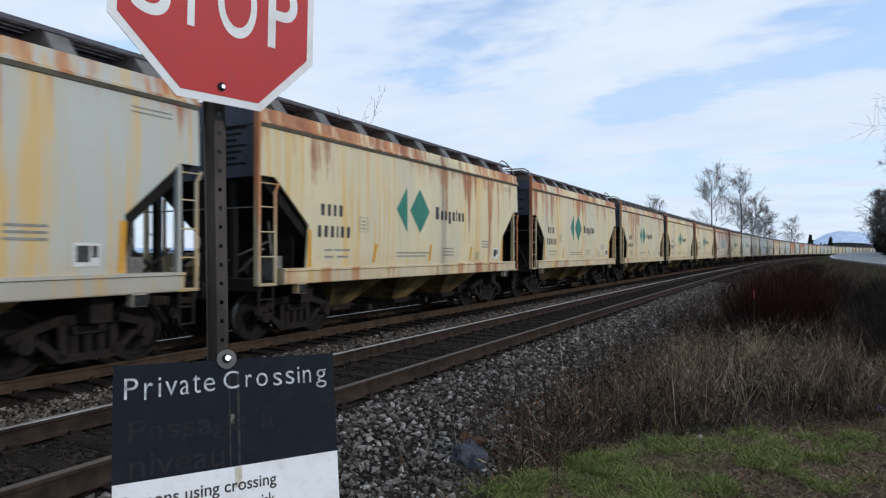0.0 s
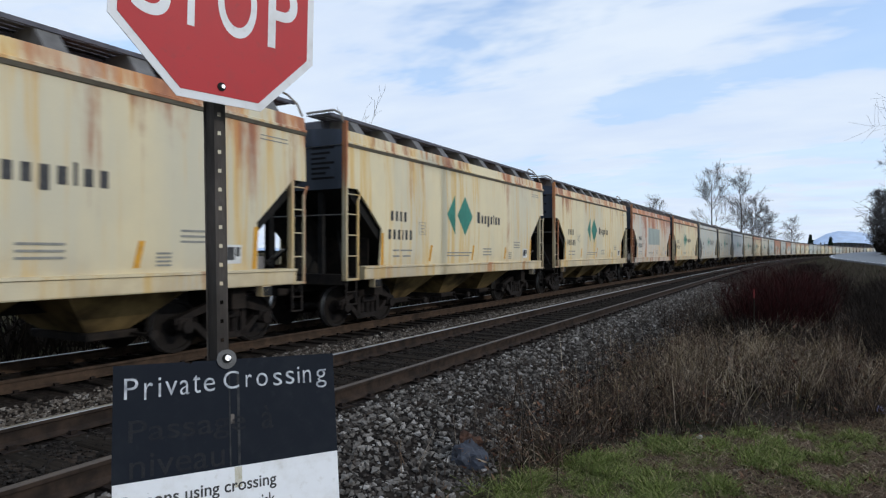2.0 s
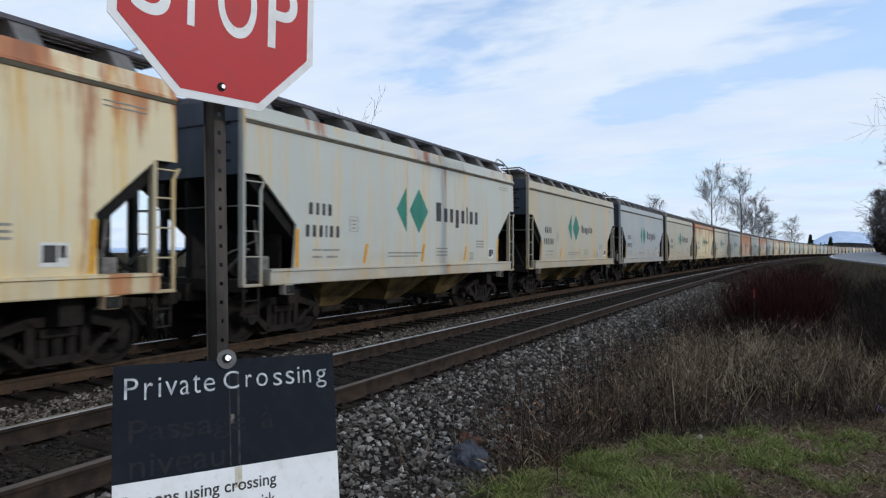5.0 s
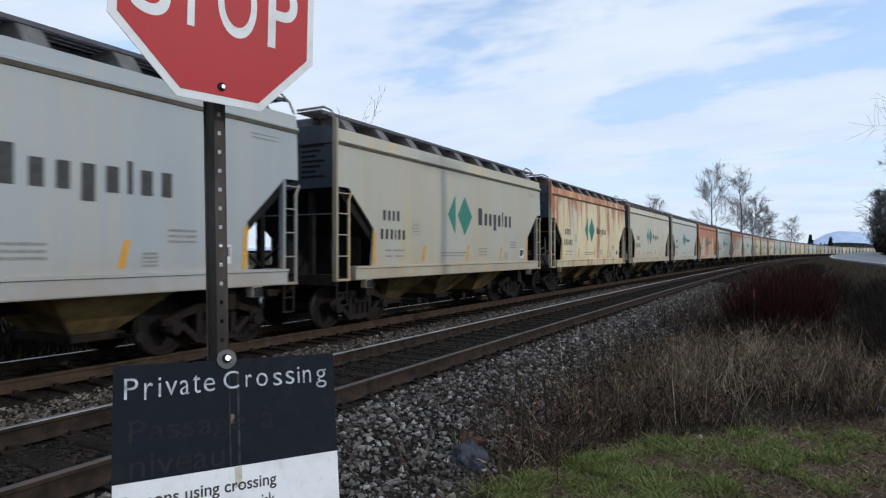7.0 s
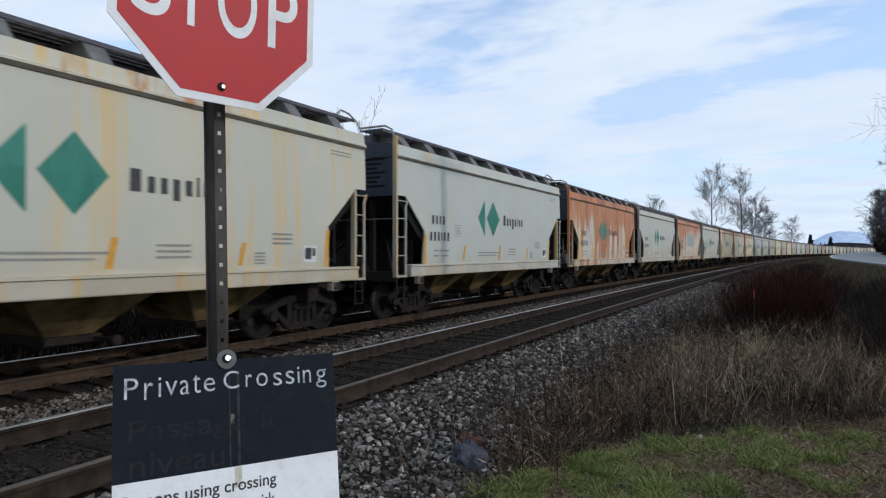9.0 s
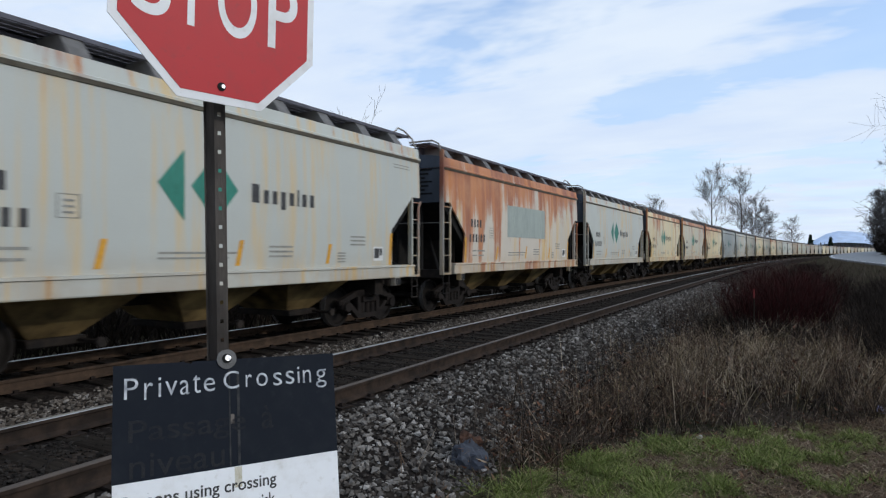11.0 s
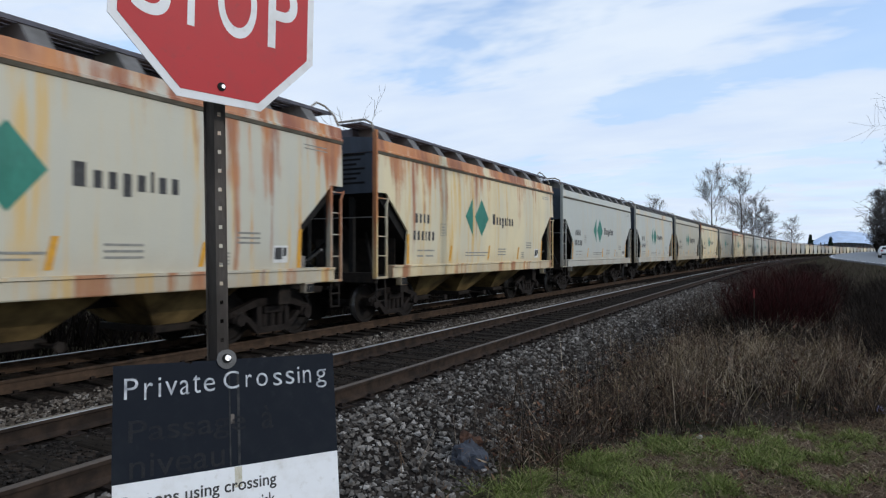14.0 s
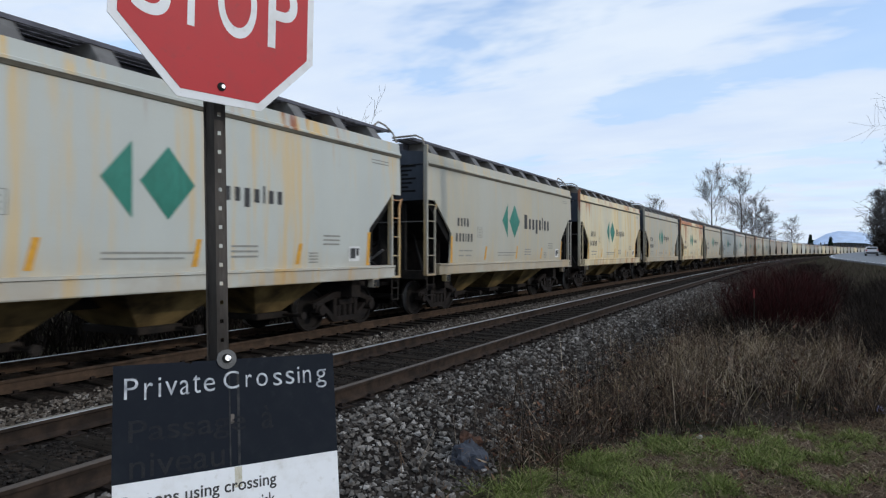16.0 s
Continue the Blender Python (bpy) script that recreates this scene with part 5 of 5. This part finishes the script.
for i, (x, y, r, h) in enumerate(((-0.95, 14.8, 1.05, 1.45), (-0.45, 15.8, 1.0, 1.5), (-0.75, 17.6, 1.2, 1.6))):
    shrub("red_twig_bush", "leafless dark red twig bush beside the ballast", x, y, r, h, 640, M["red_twig"], 40 + i, 0.010, "red bushes")
rs = random.Random(77)
for i, (x, y) in enumerate(((-1.35, 13.7), (-0.75, 13.5), (-0.2, 13.9), (-1.7, 14.6), (0.2, 14.6))):
    shrub("bramble_bush", "low dark bramble bush before the red bushes", x, y, 0.6, rs.uniform(0.5, 0.75), 260, M["brush"], 250 + i, 0.009, "bank bushes")
for i in range(12):
    y = 10.6 + 0.75 * i + rs.uniform(-0.3, 0.3)
    x = 0.35 + 0.075 * y + rs.uniform(-0.35, 0.5)
    shrub("bramble_bush", "dark leafless bramble bush on the bank", x, y, rs.uniform(0.6, 0.9), rs.uniform(0.75, 1.15), 300, M["brush"], 60 + i, 0.008, "bank bushes")
for i in range(24):
    y = 19.5 + 2.4 * i + rs.uniform(-1, 1)
    x = rs.uniform(-1.9, 0.7 if y < 28 else -0.2)
    shrub("bramble_bush", "low dark bramble bush along the line", x, y, rs.uniform(0.9, 1.3), rs.uniform(0.5, 0.75), 330, M["brush"], 160 + i, 0.016, "line-side bushes")
for i in range(16):
    y = 15.0 + 1.1 * i + rs.uniform(-0.4, 0.4)
    x = min(rs.uniform(0.3, 3.2), lerp_rows(ROAD, y)[0] - 1.2)
    shrub("bramble_bush", "dark leafless bramble bush on the bank", x, y, rs.uniform(0.7, 1.0), rs.uniform(0.6, 1.0), 280, M["brush"], 300 + i, 0.010, "bank bushes")
for i in range(9):
    x, y = 12.6 + rs.uniform(-0.4, 2.2), 112 + 8 * i
    shrub("hedge_bush", "dense dark hedge bush beyond the road", x, y, 3.4, rs.uniform(4.0, 5.6), 700, M["brush"], 90 + i, 0.07, "roadside hedge")



def thicket():
    """Brambles added along the far side of the line to block the light under the cars."""
    rg = random.Random(8)
    specs = []
    for _ in range(16000):
        y = -4 + 180 * rg.random() ** 2.0
        specs.append((rg.uniform(-16.5, -13.6) + bend(y), y, -0.6, rg.uniform(0.7, 1.9), 0.03 + 0.0006 * y, rg.gauss(0, 0.35), rg.gauss(0, 0.35), rg.uniform(-0.6, 1.8), rg.uniform(0, 0.6)))
    ribbons("bramble_thicket", "dark bramble screen added beyond the line to block light under the cars", "brambles", specs, M["brush"])


thicket()
stake = thing("marker_stake", "thin stake with a red top among the bushes", "marker stake", at=Matrix.Translation((-1.09, 13.9, ground_z(-1.09, 13.9))))
part("stake", bar((0, 0, -0.1), (0, 0, 0.98), 0.012, 8), M["brush"], stake)
part("red_top", bar((0, 0, 0.98), (0, 0, 1.16), 0.013, 8), M["marker_red"], stake, "red painted top")

def build_pole(x, y):
    p = thing("utility_pole", "tall creosoted wooden utility pole beside the road", "utility pole", at=Matrix.Translation((x, y, ground_z(x, y) - 0.3)))
    part("shaft", rod(bmesh.new(), (0, 0, 0), (0, 0, 12.6), 0.17, 14, 0.11), M["pole_wood"], p)
    part("crossarm", block(-0.06, 0.06, -1.2, 1.2, 12.0, 12.12, 0.01), M["pole_wood"], p)
    for e in (-1.05, -0.4, 0.4, 1.05):
        part("insulator", bar((0, e, 12.12), (0, e, 12.27), 0.035, 8), M["white_tag"], p)
    return p


build_pole(-8.74 + 0.985 * 15.0, 14.65 + 0.174 * 15.0)

# ---------------------------------------------------------------- trees
def tube(v, f, pts, radii, sides):
    base = len(v)
    for i, (p, r) in enumerate(zip(pts, radii)):
        d = (pts[min(i + 1, len(pts) - 1)] - pts[max(i - 1, 0)]).normalized()
        a = d.orthogonal().normalized()
        b = d.cross(a)
        for k in range(sides):
            t = 2 * math.pi * k / sides
            v.append(tuple(p + (a * math.cos(t) + b * math.sin(t)) * r))
    for i in range(len(pts) - 1):
        for k in range(sides):
            m = (k + 1) % sides
            f.append((base + i * sides + k, base + i * sides + m, base + (i + 1) * sides + m, base + (i + 1) * sides + k))


def grow(rg, v, f, start, d, length, radius, level, cfg):
    n = 5 if level else 9
    pts, rad = [start], [radius]
    p = start.copy()
    for i in range(n):
        d = (d + Vector((rg.gauss(0, cfg["wob"] * (1 if level else 0.25)), rg.gauss(0, cfg["wob"] * (1 if level else 0.25)), rg.gauss(0, cfg["wob"]) + cfg["up"] * (0.5 if level else 0.6)))).normalized()
        p = p + d * (length / n)
        pts.append(p.copy())
        rad.append(max(cfg["rmin"], radius * (1 - (i + 1) / n * (0.80 if level else 0.88))))
    tube(v[0 if level == 0 else 1], f[0 if level == 0 else 1], pts, rad, 7 if level == 0 else (4 if level == 1 else 3))
    if level >= cfg["levels"]:
        return
    for _ in range(cfg["kids"][level]):
        t = rg.uniform(cfg["bare"] if level == 0 else 0.2, 0.98)
        i = min(n - 1, int(t * n))
        q = pts[i].lerp(pts[i + 1], t * n - i)
        dd = (pts[i + 1] - pts[i]).normalized()
        a = rg.uniform(0, 2 * math.pi)
        side = dd.orthogonal().normalized()
        side = (side * math.cos(a) + dd.cross(side) * math.sin(a)).normalized()
        ang = radians(rg.uniform(*cfg["angle"]))
        nd = dd * math.cos(ang) + side * math.sin(ang)
        ll = length * rg.uniform(*cfg["ratio"][level]) * (1.0 - 0.55 * t if level == 0 else 1.0)
        grow(rg, v, f, q, nd, ll, max(cfg["rmin"], rad[i] * (0.30 if level == 0 else 0.5)), level + 1, cfg)


def tree(name, label, x, y, h, seed, z=None, **kw):
    cfg = dict(wob=0.10, up=0.10, levels=3, kids=(24, 7, 5), bare=0.22, angle=(30, 55), ratio=((0.28, 0.48), (0.35, 0.6), (0.35, 0.6)), rmin=0.03, trunk=0.018)
    cfg.update(kw)
    rg = random.Random(seed)
    v, f = ([], []), ([], [])
    grow(rg, v, f, Vector((0, 0, -0.1)), Vector((0, 0, 1)), h, h * cfg["trunk"], 0, cfg)
    t = thing(name, label, "tree", at=Matrix.Translation((x, y, ground_z(x, y) if z is None else z)))
    for nm, k in (("trunk", 0), ("crown", 1)):
        o = from_lists(nm, v[k], f[k], M["bark"])
        o.parent = t
    return t


tree("poplar_tree", "tall bare poplar tree with upright limbs", -29, 215.7, 26.5, 1, kids=(26, 8, 5), angle=(22, 42), rmin=0.026, trunk=0.012)
tree("poplar_tree", "tall bare poplar tree with dark trunk", -22.3, 231, 25.5, 2, kids=(30, 8, 5), angle=(25, 48), rmin=0.028, trunk=0.014)
tree("bare_tree", "bushy bare tree in a dense clump", -16.8, 250, 16, 3, kids=(30, 8, 6), bare=0.08, angle=(25, 50), rmin=0.026, trunk=0.010)
tree("bare_tree", "bushy bare tree in a dense clump", -19.5, 246, 19, 4, kids=(30, 8, 6), bare=0.08, angle=(25, 50), rmin=0.026, trunk=0.010)
tree("bare_tree", "rounded bare tree behind the train", -25.6, 124.5, 12.2, 5, kids=(24, 8, 6), angle=(30, 60), rmin=0.014, trunk=0.010)
tree("bare_tree", "rounded bare tree behind the train", -15, 480, 22.5, 6, kids=(24, 7, 6), angle=(30, 55), rmin=0.04, trunk=0.010)
tree("bare_tree", "slender bare tree top behind the train", -24.6, 32.2, 10.7, 7, kids=(5, 3, 2), bare=0.72, angle=(20, 45), rmin=0.009, trunk=0.007)
tree("roadside_tree", "large bare tree with spreading branches beyond the road", 16.4, 92, 24, 8, kids=(40, 12, 9), bare=0.42, angle=(45, 80), ratio=((0.48, 0.62), (0.35, 0.6), (0.35, 0.6)), rmin=0.013, up=0.06)
tree("roadside_tree", "bare spreading tree beyond the road", 12.9, 122, 16.5, 9, kids=(40, 12, 8), bare=0.08, angle=(40, 75), ratio=((0.36, 0.48), (0.35, 0.6), (0.35, 0.6)), rmin=0.022)
tree("roadside_tree", "bare spreading tree beyond the road", 11.6, 146, 11.0, 10, kids=(34, 10, 8), bare=0.05, angle=(35, 70), rmin=0.035)


def conifer(x, y, h, seed):
    rg = random.Random(seed)
    v, f = [], []
    for i in range(900):
        t = rg.random() ** 0.8
        a = rg.uniform(0, 6.283)
        r = (1 - t) * h * 0.26 * rg.uniform(0.5, 1.1) + 0.1
        z = h * (0.06 + 0.93 * t)
        c = Vector((r * math.cos(a), r * math.sin(a), z - 0.25 * r))
        b = len(v)
        s = h * 0.035
        for _ in range(3):
            v.append(tuple(c + Vector((rg.gauss(0, s), rg.gauss(0, s), rg.gauss(0, s)))))
        f.append((b, b + 1, b + 2))
    t = thing("conifer_tree", "dark green pointed conifer tree in the distance", "tree", "far conifers", at=Matrix.Translation((x, y, 0)))
    o = from_lists("crown", v, f, M["conifer"])
    o.parent = t
    tv, tf = [], []
    tube(tv, tf, [Vector((0, 0, -0.3)), Vector((0, 0, h * 0.5)), Vector((0, 0, h * 0.97))], [h * 0.02, h * 0.014, 0.03], 6)
    o = from_lists("trunk", tv, tf, M["bark"])
    o.parent = t


conifer(-5, 580, 15.5, 1)
conifer(11.5, 764, 17.5, 2)


def far_land():
    """Hills coloured with the blue haze of distance, and a low belt of leafless woods before them."""
    v, f = [], []
    n = 160
    for i in range(n + 1):
        a = radians(-75 + 130 * i / n)
        R = 3400
        x, y = R * math.sin(a), R * math.cos(a)
        deg = -75 + 130 * i / n
        peak = 62 * math.exp(-((deg - 1.7) / 2.2) ** 2) + 30 * math.exp(-((deg - 6) / 5.5) ** 2) + 24 + 9 * noise.noise((deg * 0.7, 0, 0))
        v += [(x, y, -5), (x * 0.95, y * 0.95, peak * 0.45), (x, y, peak), (x * 1.06, y * 1.06, -5)]
    for i in range(n):
        for k in range(3):
            f.append((4 * i + k, 4 * i + 4 + k, 4 * i + 5 + k, 4 * i + 1 + k))
    tagged(from_lists("far_hills", v, f, M["mountain"]), "forested hills on the horizon with blue haze in their colour", "hills", kind="structure")
    rg = random.Random(5)
    specs = []
    for _ in range(5200):
        a = radians(rg.uniform(-14, 16))
        R = rg.uniform(780, 900)
        h = rg.uniform(5, 12) * (1 + 0.5 * noise.noise((math.degrees(a) * 2, 0, 0)))
        specs.append((R * math.sin(a), R * math.cos(a), -0.3, h, rg.uniform(0.5, 1.6), rg.gauss(0, 0.15), 0, rg.uniform(-0.5, 0.5), 0.2))
    ribbons("far_woods", "brown leafless woods far off", "woods", specs, M["far_twig"])


far_land()

# ---------------------------------------------------------------- litter
def crumpled(name, label, x, y, sx, sy, sz, material, seed):
    bm = bmesh.new()
    bmesh.ops.create_icosphere(bm, subdivisions=3, radius=1)
    for v in bm.verts:
        k = 1 + 0.5 * noise.noise(v.co * 1.7 + Vector((seed, 0, 0))) + 0.25 * noise.noise(v.co * 4.3 + Vector((0, seed, 0)))
        v.co = Vector((v.co.x * sx * k, v.co.y * sy * k, max(-0.25, v.co.z) * sz * k + 0.2 * sz))
    ob = mesh_ob(name, bm, material)
    ob.matrix_basis = Matrix.Translation((x, y, ground_z(x, y)))
    return tagged(ob, label, "litter")


crumpled("rubbish_bag", "crumpled dark blue-grey bag lying by the ballast", -2.76, 5.06, 0.17, 0.14, 0.16, M["litter_blue"], 1)
crumpled("brown_rag", "torn brown rag lying behind the bag", -2.80, 5.17, 0.13, 0.08, 0.21, M["litter_brown"], 2)
crumpled("white_litter", "scrap of white plastic on the grass", -1.06, 6.98, 0.034, 0.022, 0.034, M["litter_white"], 3)
crumpled("white_litter", "small white scrap in the grass", -1.0, 6.55, 0.028, 0.014, 0.012, M["litter_white"], 4)
crumpled("blue_litter", "pale blue scrap at the edge of the weeds", 0.62, 8.75, 0.05, 0.04, 0.05, M["litter_pale"], 5)

# ---------------------------------------------------------------- car on the road
def build_road_car():
    car = thing("car", "white hatchback driving away along the road", "car")
    bm = bmesh.new()
    prof = [(-2.1, 0.30), (-2.15, 0.75), (-2.0, 1.0), (-1.75, 1.34), (-1.2, 1.42), (0.2, 1.40), (0.95, 1.0), (1.9, 0.85), (2.15, 0.6), (2.1, 0.30)]
    slab(bm, prof, 'x', -0.86, 0.86)
    for v in bm.verts:
        if v.co.z > 1.1:
            v.co.x *= 0.80
    bmesh.ops.bevel(bm, geom=bm.edges[:], offset=0.04, segments=1, affect='EDGES')
    part("body", bm, M["car_white"], car)
    bm = bmesh.new()
    bm.faces.new([bm.verts.new(p) for p in ((-0.62, -1.82, 1.29), (-0.74, -2.03, 1.02), (0.74, -2.03, 1.02), (0.62, -1.82, 1.29))])
    bmesh.ops.solidify(bm, geom=bm.faces[:], thickness=-0.03)
    part("rear_window", bm, M["car_glass"], car, "dark tinted rear window")
    for s in (-1, 1):
        bm = bmesh.new()
        box(bm, s * 0.62, s * 0.84, -2.17, -2.0, 0.78, 0.96, 0.02)
        part("tail_light", bm, M["tail_red"], car, "red tail light")
        for y in (-1.3, 1.3):
            bm = bmesh.new()
            rod(bm, (s * 0.68, 0, 0), (s * 0.88, 0, 0), 0.31, 16)
            part("wheel", bm, M["rubber"], car, at=Matrix.Translation((0, y, 0.31)))
    bm = bmesh.new()
    box(bm, -0.8, 0.8, -2.2, -2.05, 0.34, 0.55, 0.03)
    part("bumper", bm, M["rubber"], car, "dark rear bumper")
    return car


road_car = build_road_car()


def motions():
    """Every car of the train runs along the line at one steady speed, and the white car drives off along the road."""
    spin = {}
    turns = [(i / 30.0, math.degrees(-SPEED * i / 30.0 / WHEEL_R)) for i in range(0, 481)]
    for k, car in train.items():
        start = car_place(k)
        times = [float(i) for i in range(17)]
        rows = []
        for t in times:
            y = start - SPEED * t
            rows.append((t, pose(TRAIN_X + bend(y), y, 0, 0, 0, heading(y))))
        walk(car, rows)
        if k > FULL_TO:
            continue
        for w in car.children_recursive:
            if w.name.split(".")[0] != "wheelset":
                continue
            side = 1 if w.matrix_basis.translation.y > 0 else -1
            if side not in spin:
                walk(w, [(t, pose(0, side * AXLE, WHEEL_R, a)) for t, a in turns])
                spin[side] = w
            else:
                w.rotation_mode = "QUATERNION"
                w.animation_data_create()
                w.animation_data.action = spin[side].animation_data.action
                w.animation_data.action_slot = spin[side].animation_data.action_slot
    rows = []
    for i in range(17):
        y = CAR_Y + CAR_V * (i - 16)
        l, z, zr = lerp_rows(ROAD, y)
        l2, z2, zr2 = lerp_rows(ROAD, y + 4)
        f = 5.7 / 7.5
        h = -math.degrees(math.atan2(l2 - l, 4))
        rows.append((float(i), pose(l + 5.7, y, z + (zr - z) * f + 0.03, 0, 0, h)))
    walk(road_car, rows)


motions()
